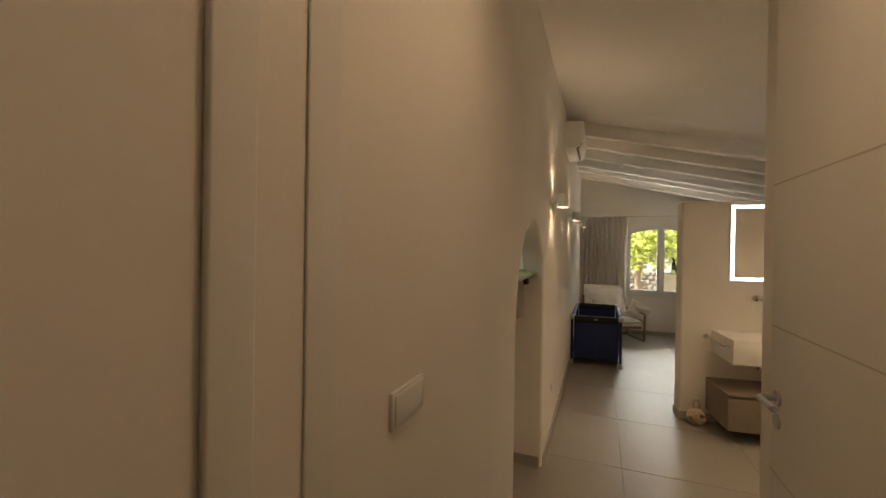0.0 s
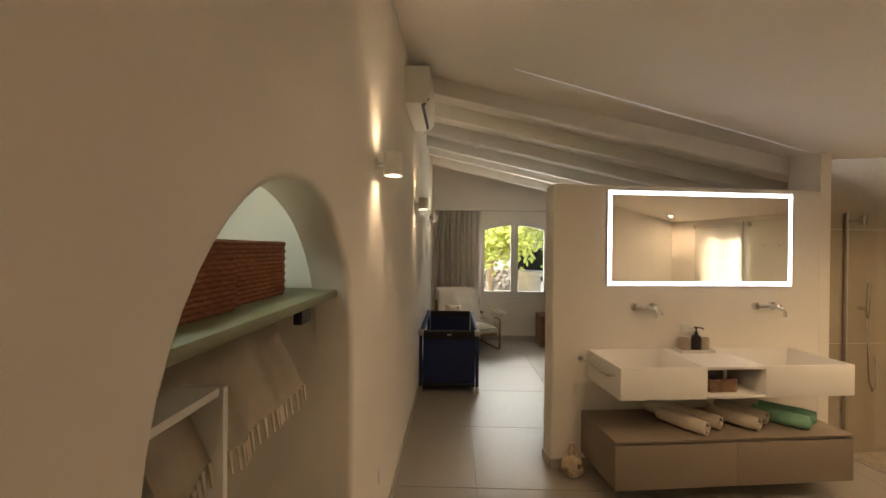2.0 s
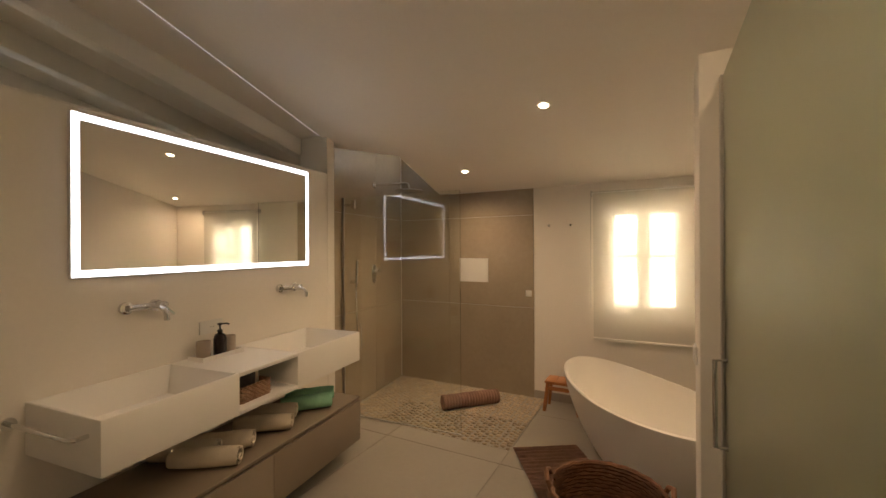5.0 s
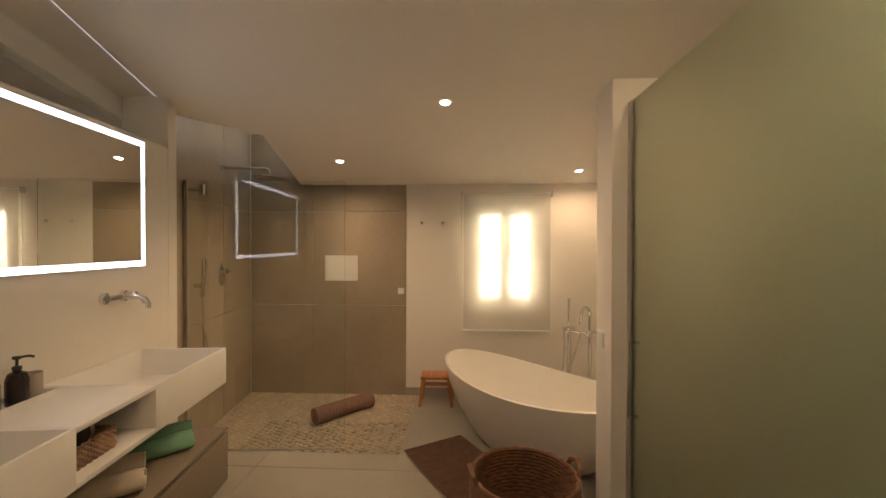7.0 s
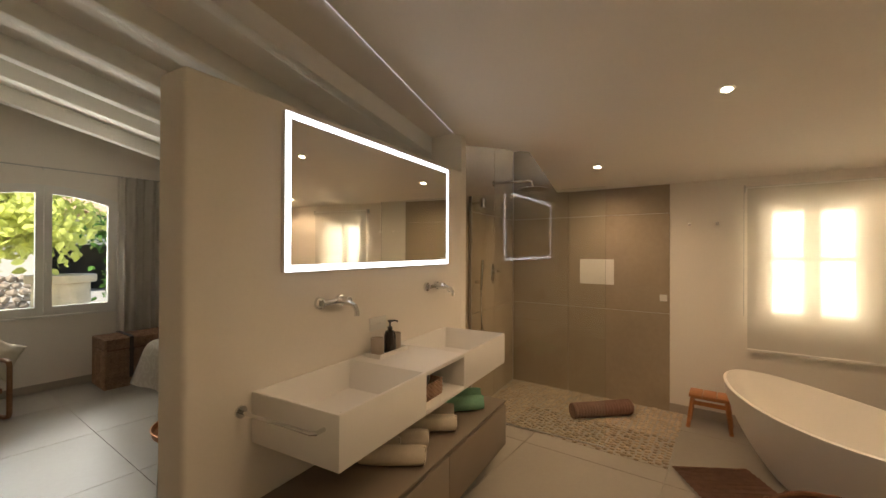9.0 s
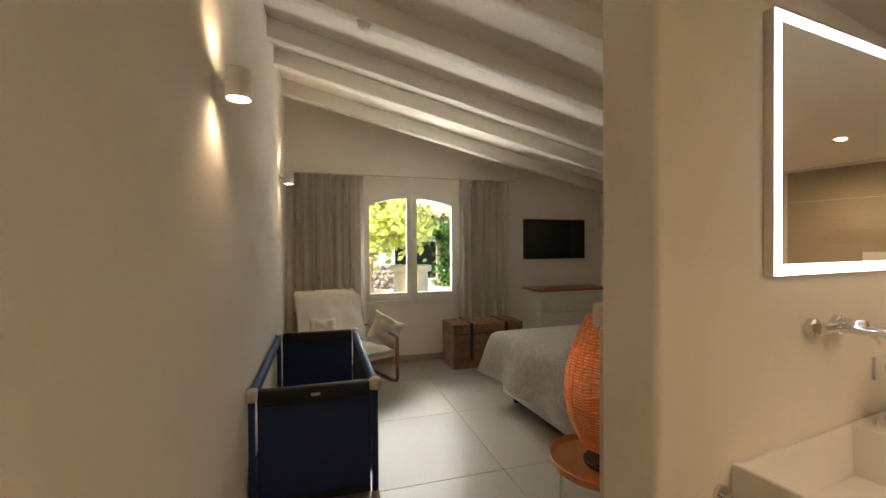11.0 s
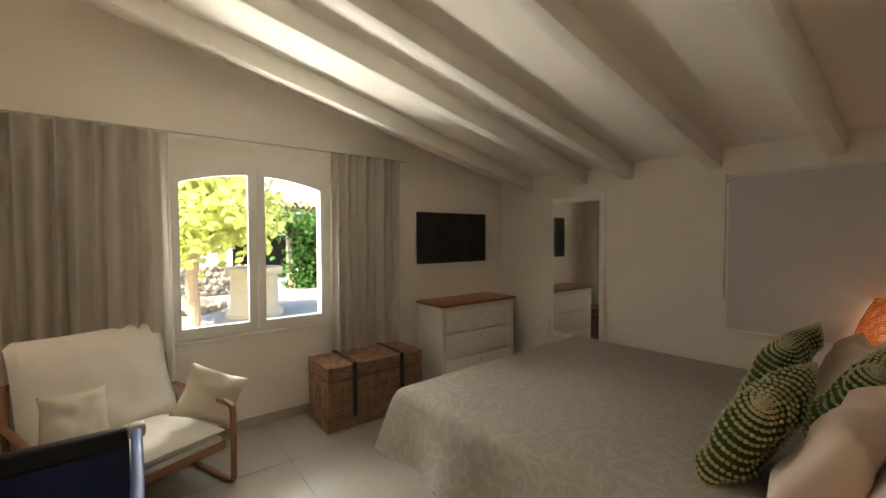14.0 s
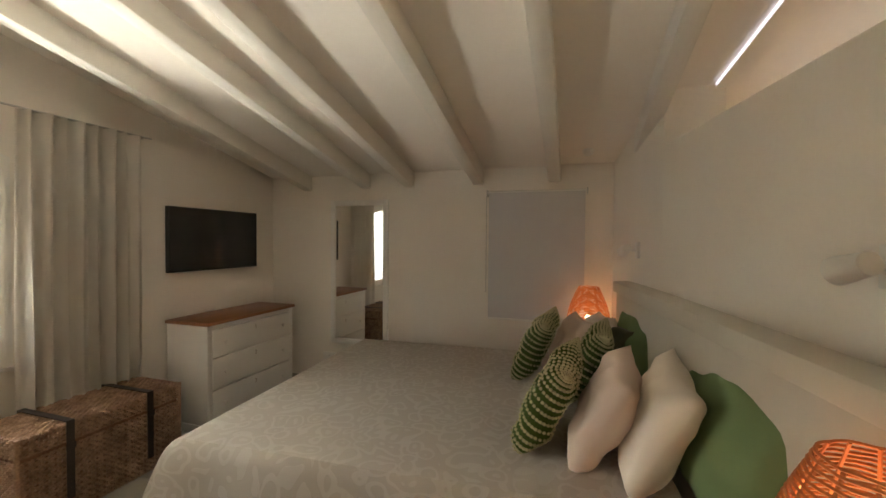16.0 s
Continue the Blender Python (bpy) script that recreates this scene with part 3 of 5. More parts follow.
roller_blind("translucent cream roller blind over the bathroom window", pose(XB, 3.20, 2.14, 0, 0, -90), 0.92, 1.42, M_BLIND)
roller_blind("lowered pale grey blackout roller blind", pose(XW, 6.92, 2.13, 0, 0, -90), 0.92, 1.22, M_BLIND2)

# ---------- door
d1 = tagged(thing("door_1", "tall white grooved interior door standing open", "door", pose(0.985, 0.96, 0)), kind="structure")
leaf = part("door_leaf", box(0, 0, 0.01, 0.04, 0.90, 2.68, 0.003), M_DOOR, d1)
for z in (0.51, 1.005, 1.505, 2.0):
    part("groove", box(-0.0006, 0.0, z, 0.002, 0.90, z + 0.005), M_HB, leaf)
part("rose", cyl((-0.008, 0.83, 1.27), (0.0, 0.83, 1.27), 0.027, n=24), M_STEEL, leaf)
part("door_handle", tube([(0, 0.83, 1.27), (-0.045, 0.83, 1.27), (-0.055, 0.82, 1.27), (-0.055, 0.70, 1.27)], 0.011, 10), M_STEEL, leaf)
part("key_rose", cyl((-0.008, 0.83, 1.19), (0.0, 0.83, 1.19), 0.024, n=24), M_STEEL, leaf)
jb = box(0.0, 0.42, 0, 0.012, 0.49, 3.4, 0.005, 4)
box(0.0, 0.59, 0, 0.006, 0.67, 3.4, 0.0028, 4, bm=jb)
setting("trim_doorway", jb, M_DOOR, "white door lining", "trim")

# ---------- shower
SH = tagged(thing("shower_wall", "large taupe porcelain wall tiles", "tiled wall", pose(0, 0, 0)), kind="structure")
for y0, y1 in ((3.80, 4.808), (4.812, wall_line(XB, 0.07))):
    for z0, z1 in ((0.0, 0.958), (0.962, 1.958), (1.962, 2.9)):
        if y0 < 4.8 and z0 == 1.962:
            z1 = 2.245
        if y0 < 4.8 and 0.9 < z0 < 1.5:      # tile with the recess cut out
            t = box(XB - 0.012, y0, z0, XB, 4.32, z1)
            box(XB - 0.012, 4.68, z0, XB, y1, z1, bm=t)
            box(XB - 0.012, 4.32, z0, XB, 4.68, 1.22, bm=t)
            box(XB - 0.012, 4.32, 1.493, XB, 4.68, z1, bm=t)
        else:
            t = box(XB - 0.012, y0, z0, XB, y1, z1, 0.001, 1)
        part("tile", t, M_SHOWER, SH)
for x0, x1 in ((3.652, 4.508), (4.512, 5.118)):
    for z0, z1 in ((0.0, 0.958), (0.962, 1.958), (1.962, 2.9)):
        part("tile", moved(box(x0, 5.203, z0, x1, 5.2145, z1, 0.001, 1), VM), M_SHOWER, SH)
for z0, z1 in ((0.0, 0.958), (0.962, 1.958), (1.962, 2.45)):
    part("tile", moved(box(3.646, 5.132, z0, 3.651, 5.214, z1), VM), M_SHOWER, SH)
part("recess_box", box(XB - 0.010, 4.322, 1.222, XB - 0.006, 4.678, 1.491), M_WHITE, SH, "cream-lined wall recess")

tray = setting("shower_floor", box(3.88, 3.67, -0.02, XB - 0.013, 5.50, 0.002), M_GROUT, "pebble mosaic shower floor", "shower floor")
random.seed(4)
pebbles = []
for k in range(4):
    t = bmesh.new()
    bmesh.ops.create_icosphere(t, subdivisions=1, radius=1.0)
    for v in t.verts:
        v.co *= 1 + 0.22 * noise.noise(v.co * 1.4 + Vector((k * 5, 0, 0)))
        v.co.z *= 0.28
    pebbles.append(finish("pebble", t, M_PEBBLE, angle=80))
rest, count, cell = bmesh.new(), 0, 0.048
for i in range(int(1.21 / cell)):
    for j in range(int(1.84 / cell)):
        x = 3.905 + (i + 0.5 * (j % 2)) * cell + random.uniform(-0.008, 0.008)
        y = 3.695 + j * cell * 0.98 + random.uniform(-0.008, 0.008)
        if x > XB - 0.03 or y > wall_line(x, 0.05):
            continue
        s = random.uniform(0.018, 0.027)
        m = Matrix.Translation((x, y, 0.004)) @ Euler((0, 0, random.uniform(0, 6.28))).to_matrix().to_4x4() @ Matrix.Diagonal((s * random.uniform(0.9, 1.3), s, s * 0.9, 1))
        if x < 4.43 and y < 4.95 and count < 300:
            ob = new("pebble", random.choice(pebbles))
            ob.matrix_basis = m
            ob.parent = tray
            count += 1
        else:
            b0 = len(rest.verts)
            rest.from_mesh(random.choice(pebbles))
            rest.verts.ensure_lookup_table()
            for v in rest.verts[b0:]:
                v.co = m @ v.co
part("pebble_field", rest, M_PEBBLE, tray).update_tag()
tagged(bpy.data.objects["pebble_field"], kind="stuff")

gl = thing("shower_screen", "fixed clear glass shower screen on a wall bracket", "shower screen", pose(3.94, 4.12, 0, 0, 0, 5.0))
g = part("pane", box(0, 0, 0.012, 0.008, 1.22, 2.1), M_SHGLASS, gl)
g.visible_shadow = False
part("wall_profile", box(-0.006, 1.20, 0.0, 0.014, 1.225, 2.1, 0.002), M_STEEL, gl)
part("bracket", box(-0.012, 1.06, 1.99, 0.02, 1.11, 2.07, 0.003), M_CHROME, gl)
part("stay_bar", tube([(0.004, 1.09, 2.03), (0.004, 1.23, 2.03)], 0.009), M_CHROME, gl)
part("floor_profile", box(-0.006, 0, 0.0, 0.014, 1.22, 0.012), M_STEEL, gl)

rs = thing("rain_shower", "chrome rain shower head on a wall arm", "shower head", VM @ pose(4.46, 5.203, 2.25))
part("arm", tube([(0, 0, 0.06), (0, -0.40, 0.06), (0, -0.43, 0.05), (0, -0.44, 0.0)], 0.013, 10), M_CHROME, rs)
part("flange", cyl((0, 0, 0.06), (0, -0.012, 0.06), 0.03), M_CHROME, rs)
part("head", moved(lathe([(0.0, 0.0), (0.02, 0.0), (0.06, -0.015), (0.15, -0.022), (0.152, -0.03), (0.145, -0.034), (0.0, -0.034)]), Matrix.Translation((0, -0.44, 0.0))), M_CHROME, rs)
hs = thing("hand_shower", "chrome hand shower with hose on the tiled wall", "hand shower", VM @ pose(4.02, 5.203, 1.27))
part("holder", cyl((0, 0, 0), (0, -0.06, 0), 0.018), M_CHROME, hs)
part("handset", cyl((0, -0.06, -0.08), (0, -0.075, 0.22), 0.013, 0.016, bev=0.004), M_CHROME, hs)
part("hose", tube([(0.0, -0.06, -0.08), (0.01, -0.06, -0.3), (0.04, -0.05, -0.62), (0.08, -0.045, -0.72), (0.13, -0.04, -0.68), (0.15, -0.02, -0.5), (0.15, 0.0, -0.42)], 0.007), M_CHROME, hs)
mx = thing("shower_mixer", "chrome shower mixer plate with lever", "shower mixer", VM @ pose(4.46, 5.203, 1.33))
part("plate", moved(lathe([(0, 0), (0.05, 0), (0.055, 0.004), (0.05, 0.01), (0, 0.01)]), pose(0, 0, 0, 90) @ Matrix.Diagonal((0.9, 2.0, 1, 1))), M_CHROME, mx)
part("knob", cyl((0, 0, 0.03), (0, -0.06, 0.03), 0.022, bev=0.003), M_CHROME, mx)
part("lever", tube([(0, -0.05, 0.03), (0.09, -0.055, 0.02)], 0.006), M_CHROME, mx)

roll = thing("rolled_bath_mat", "rolled brown ribbed bath mat on the shower floor", "bath mat", pose(4.57, 4.31, 0.075, 0, 0, -44))
rb = bmesh.new()
prof = []
for i in range(41):
    prof.append((0.068 + 0.006 * (i % 2), -0.30 + 0.6 * i / 40))
join(rb, moved(lathe([(0.0, -0.302)] + prof + [(0.0, 0.302)], 20), pose(0, 0, 0, 0, 90)))
part("roll", rb, M_MATBR, roll)
part("roll_end", moved(tube([(0.31, 0.012 * k * math.cos(k * 0.7) / 2, 0.012 * k * math.sin(k * 0.7) / 2) for k in range(2, 11)], 0.007, 6), Matrix.Identity(4)), M_MATBR, roll)

# ---------- vanity
mr = thing("led_mirror", "wide wall mirror with a lit white LED border", "mirror", VM @ pose(1.655, 5.13, 1.473))
MW, MH = 1.605, 0.766
part("housing", box(-0.002, -0.0275, -0.002, MW + 0.002, 0, MH + 0.002, 0.002), M_WHITE, mr)
part("glass", box(0.033, -0.0295, 0.033, MW - 0.033, -0.027, MH - 0.033), M_MIRROR, mr)
for a in ((0, 0, 0.032, MH), (MW - 0.032, 0, MW, MH), (0.032, 0, MW - 0.032, 0.032), (0.032, MH - 0.032, MW - 0.032, MH)):
    part("led_border", box(a[0], -0.030, a[1], a[2], -0.027, a[3]), M_LED, mr)

# double basin: a hollow block with two bowls and an open shelf
BX0, BX1, BY0, BZ0, BZ1 = 1.503, 3.258, 4.61, 0.733, 0.955
bs = thing("double_basin", "white solid-surface double basin with an open middle shelf", "basin", VM @ pose(BX0, BY0, BZ0))
L, D, H = BX1 - BX0, 5.128 - BY0, BZ1 - BZ0
s0, s1 = 0.63, 1.065
def bowl_block(x0, x1):
    t = box(x0, 0, 0, x1, D, H)
    top = [f for f in t.faces if f.normal.z > 0.9]
    r = bmesh.ops.inset_region(t, faces=top, thickness=0.02)
    top = max(t.faces, key=lambda f: f.calc_center_median().z - (0 if len(f.verts) == 4 and f.calc_area() > 0.1 else 9))
    r = bmesh.ops.extrude_face_region(t, geom=[top])
    vs = [v for v in r["geom"] if isinstance(v, bmesh.types.BMVert)]
    c = sum((v.co for v in vs), Vector()) / len(vs)
    for v in vs:
        v.co.z = 0.07
        v.co.x = c.x + (v.co.x - c.x) * 0.90
        v.co.y = c.y + (v.co.y - c.y) * 0.93
    bmesh.ops.delete(t, geom=[top], context="FACES") if top.is_valid else None
    bmesh.ops.bevel(t, geom=t.edges[:], offset=0.004, segments=2, affect="EDGES", profile=0.5)
    return t
part("bowl", bowl_block(0, s0), M_BASIN, bs)
part("bowl", bowl_block(s1, L), M_BASIN, bs)
part("shelf_top", box(s0, 0.0, H - 0.022, s1, D, H, 0.003), M_BASIN, bs)
part("shelf_bottom", box(s0, 0.0, 0, s1, D, 0.022, 0.003), M_BASIN, bs)
part("shelf_back", box(s0, D - 0.03, 0.022, s1, D, H - 0.022), M_BASIN, bs)
for x in (0.33, 1.40):
    part("drain", cyl((x, 0.27, 0.071), (x, 0.27, 0.075), 0.03), M_BASIN, bs)
    part("trap", tube([(x, 0.30, 0.0), (x, 0.30, -0.05), (x, 0.31, -0.09), (x, 0.36, -0.10), (x, 0.40, -0.07), (x, D, -0.06)], 0.018, 10), M_CHROME, bs)
def towel_rail(m):
    r = thing("towel_rail", "chrome towel rail on the basin side", "towel rail", m)
    part("flange", cyl((0, 0, 0), (0, -0.012, 0), 0.026), M_CHROME, r)
    part("rail", tube([(0, 0, 0), (0, -0.42, 0), (0.012, -0.44, 0), (0.06, -0.44, 0)], 0.009, 10), M_CHROME, r)
    return r
towel_rail(VM @ pose(1.45, 5.128, 0.885))
r2 = thing("towel_rail", "chrome towel rail on the basin side", "towel rail", VM @ pose(3.32, 5.128, 0.885))
part("flange", cyl((0, 0, 0), (0, -0.012, 0), 0.026), M_CHROME, r2)
part("rail", tube([(0, 0, 0), (0, -0.42, 0), (-0.012, -0.44, 0), (-0.06, -0.44, 0)], 0.009, 10), M_CHROME, r2)

def wall_tap(m):
    t = thing("wall_tap", "chrome wall-mounted basin tap with lever", "tap", m, "basin taps")
    part("rose", cyl((-0.075, 0, 0), (-0.075, -0.02, 0), 0.032, bev=0.003, n=28), M_CHROME, t)
    part("rose", cyl((0.075, 0, 0), (0.075, -0.02, 0), 0.032, bev=0.003, n=28), M_CHROME, t)
    part("body", tube([(-0.075, -0.03, 0), (0.075, -0.03, 0)], 0.017, 12), M_CHROME, t)
    part("valve", cyl((0.075, -0.02, 0), (0.075, -0.08, 0), 0.024, bev=0.004), M_CHROME, t)
    part("spout", tube([(0.02, -0.03, 0), (0.02, -0.13, 0.0), (0.02, -0.165, -0.012), (0.02, -0.18, -0.04), (0.02, -0.18, -0.065)], 0.013, 12), M_CHROME, t)
    part("lever", tube([(0.075, -0.075, 0), (0.115, -0.10, -0.05)], 0.006), M_CHROME, t)
    return t
tp = wall_tap(VM @ pose(1.965, 5.129, 1.30))
copy_thing(tp, VM @ pose(3.03, 5.129, 1.305))

cb = thing("vanity_cabinet", "floating taupe vanity cabinet under the basin", "cabinet", VM @ pose(1.46, 4.59, 0.135))
part("body", box(0, 0.02, 0, 1.77, 0.538, 0.315, 0.002), M_TAUPE, cb)
for x0, x1 in ((0.0, 0.884), (0.886, 1.77)):
    part("drawer_front", box(x0, 0, 0, x1, 0.019, 0.297, 0.002), M_TAUPE, cb)
part("top", box(0, 0, 0.316, 1.77, 0.538, 0.330, 0.002), M_TAUPE, cb)

def rolled_towel(m, material, label, group, seed):
    o = thing("rolled_towel", label, "towel", m, group)
    random.seed(seed)
    n, t = 26, bmesh.new()
    def f(u, v):
        a = u * 2 * math.pi
        x = (v - 0.5) * 0.34
        r = 0.052 * (1 - 0.10 * abs(2 * v - 1) ** 6) * (1 + 0.05 * math.sin(3 * a + 4 * v) + 0.05 * noise.noise(Vector((a, v * 5, seed))))
        return (x, r * math.cos(a) * 1.05, 0.05 + r * math.sin(a) * 0.93)
    t = surface(24, 16, f, True)
    part("roll", t, material, o)
    for e in (-0.168, 0.168):
        part("roll_end", tube([(e, 0.0052 * k * math.cos(k * 0.9), 0.05 + 0.005 * k * math.sin(k * 0.9)) for k in range(1, 10)], 0.008, 6), material, o)
    return o
CT = 0.135 + 0.331
for k, (x, y, z, a) in enumerate(((2.12, 4.78, 0, -62), (2.28, 4.86, 0, -58), (2.55, 4.82, 0, -62), (2.70, 4.92, 0, -60), (2.13, 4.95, 0.0, -60))):
    rolled_towel(VM @ pose(x - 0.05, y, CT + z, 0, 0, a), M_TERRY, "rolled beige terry towel on the vanity cabinet", "rolled towels", k)
for k, (x, y, a) in enumerate(((2.90, 4.80, -52), (3.03, 4.88, -50))):
    rolled_towel(VM @ pose(x - 0.03, y, CT, 0, 0, a), M_MINT, "rolled mint green towel on the vanity cabinet", "rolled towels", 9 + k)

# tray, beakers and soap on the basin ledge
ty = thing("vanity_tray", "small white rectangular tray on the basin", "tray", VM @ pose(2.335, 5.02, BZ1))
tb = box(-0.14, -0.06, 0, 0.14, 0.06, 0.008)
for a in ((-0.14, -0.06, 0.14, -0.054), (-0.14, 0.054, 0.14, 0.06), (-0.14, -0.054, -0.134, 0.054), (0.134, -0.054, 0.14, 0.054)):
    box(a[0], a[1], 0.008, a[2], a[3], 0.026, bm=tb)
part("body", tb, M_WHITE, ty)
def beaker(m):
    o = thing("beaker", "stone-coloured ceramic toothbrush beaker", "beaker", m, "beakers on the tray")
    part("cup", lathe([(0.0, 0), (0.036, 0), (0.038, 0.004), (0.038, 0.1), (0.034, 0.1), (0.032, 0.01), (0.0, 0.01)]), M_STONEW, o)
    return o
bk = beaker(VM @ pose(2.25, 5.025, BZ1 + 0.009))
copy_thing(bk, VM @ pose(2.425, 5.025, BZ1 + 0.009))
sp = thing("soap_dispenser", "dark soap bottle with a black pump", "soap dispenser", VM @ pose(2.34, 5.0, BZ1 + 0.009))
part("bottle", lathe([(0, 0), (0.033, 0), (0.036, 0.005), (0.036, 0.10), (0.028, 0.125), (0.013, 0.133), (0.013, 0.14), (0, 0.14)]), M_SOAP, sp)
part("pump", lathe([(0, 0.14), (0.015, 0.14), (0.015, 0.152), (0.005, 0.155), (0.005, 0.18), (0.014, 0.182), (0.014, 0.192), (0, 0.192)]), M_BLACKPL, sp)
part("nozzle", tube([(0, 0, 0.187), (0.03, -0.02, 0.187), (0.042, -0.028, 0.18)], 0.005), M_BLACKPL, sp)

def weave_box(o, w, d, h, material, t=0.012, rows=14, r=None):
    """Four woven walls of stacked wavy strands round an open basket."""
    r = r or h / rows * 0.56
    ring_pts = 56
    base = box(-w / 2 + 0.004, -d / 2 + 0.004, 0, w / 2 - 0.004, d / 2 - 0.004, 0.012)
    for k in range(rows):
        pts = []
        for i in range(ring_pts):
            s = 4 * i / ring_pts
            side, f = int(s), s - int(s)
            cx, cy = ((-1 + 2 * f, -1), (1, -1 + 2 * f), (1 - 2 * f, 1), (-1, 1 - 2 * f))[side]
            wob = 0.004 * (1 if (i + k) % 2 else -1)
            nx, ny = ((0, -1), (1, 0), (0, 1), (-1, 0))[side]
            pts.append((cx * w / 2 + nx * wob, cy * d / 2 + ny * wob, h * (k + 0.5) / rows))
        join(base, tube(pts, r, 5, True))
    part("weave", base, material, o)

sb = thing("small_basket", "small wicker basket with rolled cloths in the basin shelf", "basket", VM @ pose(BX0 + 0.80, BY0 + 0.14, BZ0 + 0.023))
weave_box(sb, 0.20, 0.15, 0.09, M_WICKER, rows=8)
part("cloth", moved(cushion(0.16, 0.12, 0.06, seed=3, n=8), pose(-0.02, 0, 0.03)), M_LEATHER, sb)
part("cloth", moved(cushion(0.1, 0.12, 0.06, seed=5, n=8), pose(0.05, 0.02, 0.035)), M_TERRY, sb)

def plate(name, label, m, w=0.082, h=0.082, hole=True):
    o = thing(name, label, "socket" if hole else "switch", m)
    part("frame", box(-w / 2, -0.010, -h / 2, w / 2, 0, h / 2, 0.003), M_WHITE, o)
    if hole:
        part("insert", lathe([(0, 0), (0.02, 0), (0.021, 0.003), (0, 0.003)]), M_WHITE, o).matrix_basis = pose(0, -0.010, 0, 90)
        for x in (-0.0095, 0.0095):
            part("hole", cyl((x, -0.0135, 0), (x, -0.0120, 0), 0.0028, n=10), M_BLACKPL, o)
    else:
        part("rocker", box(-w / 2 + 0.008, -0.014, -h / 2 + 0.008, w / 2 - 0.008, -0.009, h / 2 - 0.008, 0.002), M_WHITE, o)
    return o
plate("wall_socket", "white wall socket above the basin", VM @ pose(2.38, 5.13, 1.12), 0.16)
plate("wall_socket", "white wall socket low on the plaster wall", pose(0, 4.05, 0.45, 0, 0, 90))
plate("light_switch", "white light switch beside the tiled shower", pose(XB, 3.855, 1.115, 0, 0, -90), hole=False)
plate("light_switch", "wide white light switch on the plaster wall", pose(0, 0.94, 1.41, 0, 0, 90), 0.16, hole=False)
plate("light_switch", "white light switch on the plaster wall", pose(1.10, 2.2, 1.12, 0, 0, -90), hole=False)
plate("wall_socket", "white wall socket under the wall mirror", pose(XW, 8.75, 0.34, 0, 0, -90), 0.16)

dk = thing("rope_doorstop", "knotted natural rope ball with a loop handle", "doorstop", VM @ pose(1.34, 5.01, 0.0))
kb = bmesh.new()
for k in range(9):
    ax = Euler((k * 0.7, k * 1.1, k * 0.5)).to_matrix()
    join(kb, tube([Vector((0, 0, 0.085)) + ax @ Vector((0.068 * math.cos(a * 0.3142), 0.068 * math.sin(a * 0.3142), 0.022 * math.sin(a * 0.6283 + k))) for a in range(20)], 0.017, 7, True))
part("knot", kb, M_ROPE, dk)
part("loop", tube([(-0.015, 0, 0.15), (-0.03, 0, 0.2), (-0.012, 0, 0.26), (0.012, 0, 0.26), (0.03, 0, 0.2), (0.015, 0, 0.15)], 0.011, 8), M_ROPE, dk)

def coat_hook(m):
    o = thing("wall_hook", "small chrome wall hook", "hook", m, "wall hooks")
    part("peg", cyl((0, 0, 0), (0, -0.04, 0), 0.007, bev=0.001), M_CHROME, o)
    part("cap", cyl((0, -0.036, 0), (0, -0.042, 0), 0.014, bev=0.001), M_CHROME, o)
    return o
coat_hook(pose(XB, 3.63, 1.84, 0, 0, -90))
coat_hook(pose(XB, 3.41, 1.84, 0, 0, -90))

# ---------- bath corner
def tub():
    o = thing("bathtub", "free-standing oval cream bathtub with raised ends", "bathtub", pose(4.04, 2.66, 0, 0, 0, 43))
    def rim(u):
        a = u * 2 * math.pi
        c, s = math.cos(a), math.sin(a)
        return 0.90 * c, 0.44 * s, 0.52 + 0.08 * c * c
    def outer(u, v):
        x, y, z = rim(u)
        k = 0.52 + 0.48 * math.sin(v * math.pi / 2) ** 0.8
        return (x * k, y * (0.60 + 0.40 * v ** 0.7), z * v)
    def inner(u, v):
        x, y, z = rim(u)
        w = 1 - v
        k = 0.975 * (0.45 + 0.55 * w ** 0.5) if v < 1 else 0.4
        return (x * k, y * 0.955 * (0.5 + 0.5 * w ** 0.55), z + 0.004 - (z - 0.10) * v)
    t = surface(72, 18, outer, True)
    ti = surface(72, 18, inner, True)
    for f in ti.faces:
        f.normal_flip()
    join(t, ti)
    lip = surface(72, 2, lambda u, v: outer(u, 1) if v < 0.5 else inner(u, 0), True)
    join(t, lip)
    floor_in = t.verts.new((0, 0, 0.10))
    bmesh.ops.remove_doubles(t, verts=t.verts, dist=1e-4)
    ring = sorted([v for v in t.verts if v is not floor_in and abs(v.co.z - 0.104) < 0.006 and len(v.link_faces) < 4], key=lambda v: math.atan2(v.co.y, v.co.x))
    for a, b in zip(ring, ring[1:] + ring[:1]):
        t.faces.new((a, b, floor_in))
    bmesh.ops.recalc_face_normals(t, faces=t.faces)
    part("shell", t, M_TUB, o)
    return o
tub()
ft = thing("bath_filler", "floor-standing chrome bath filler with hand shower", "bath tap", pose(4.36, 2.19, 0, 0, 0, 43))
for x in (-0.1, 0.1):
    part("riser", cyl((x, 0, 0), (x, 0, 0.86), 0.016), M_CHROME, ft)
    part("foot", cyl((x, 0, 0), (x, 0, 0.012), 0.04), M_CHROME, ft)
    part("valve", cyl((x, 0.03, 0.86), (x, -0.07, 0.86), 0.025, bev=0.004), M_CHROME, ft)
part("bridge", tube([(-0.16, 0, 0.86), (0.16, 0, 0.86)], 0.02, 12), M_CHROME, ft)
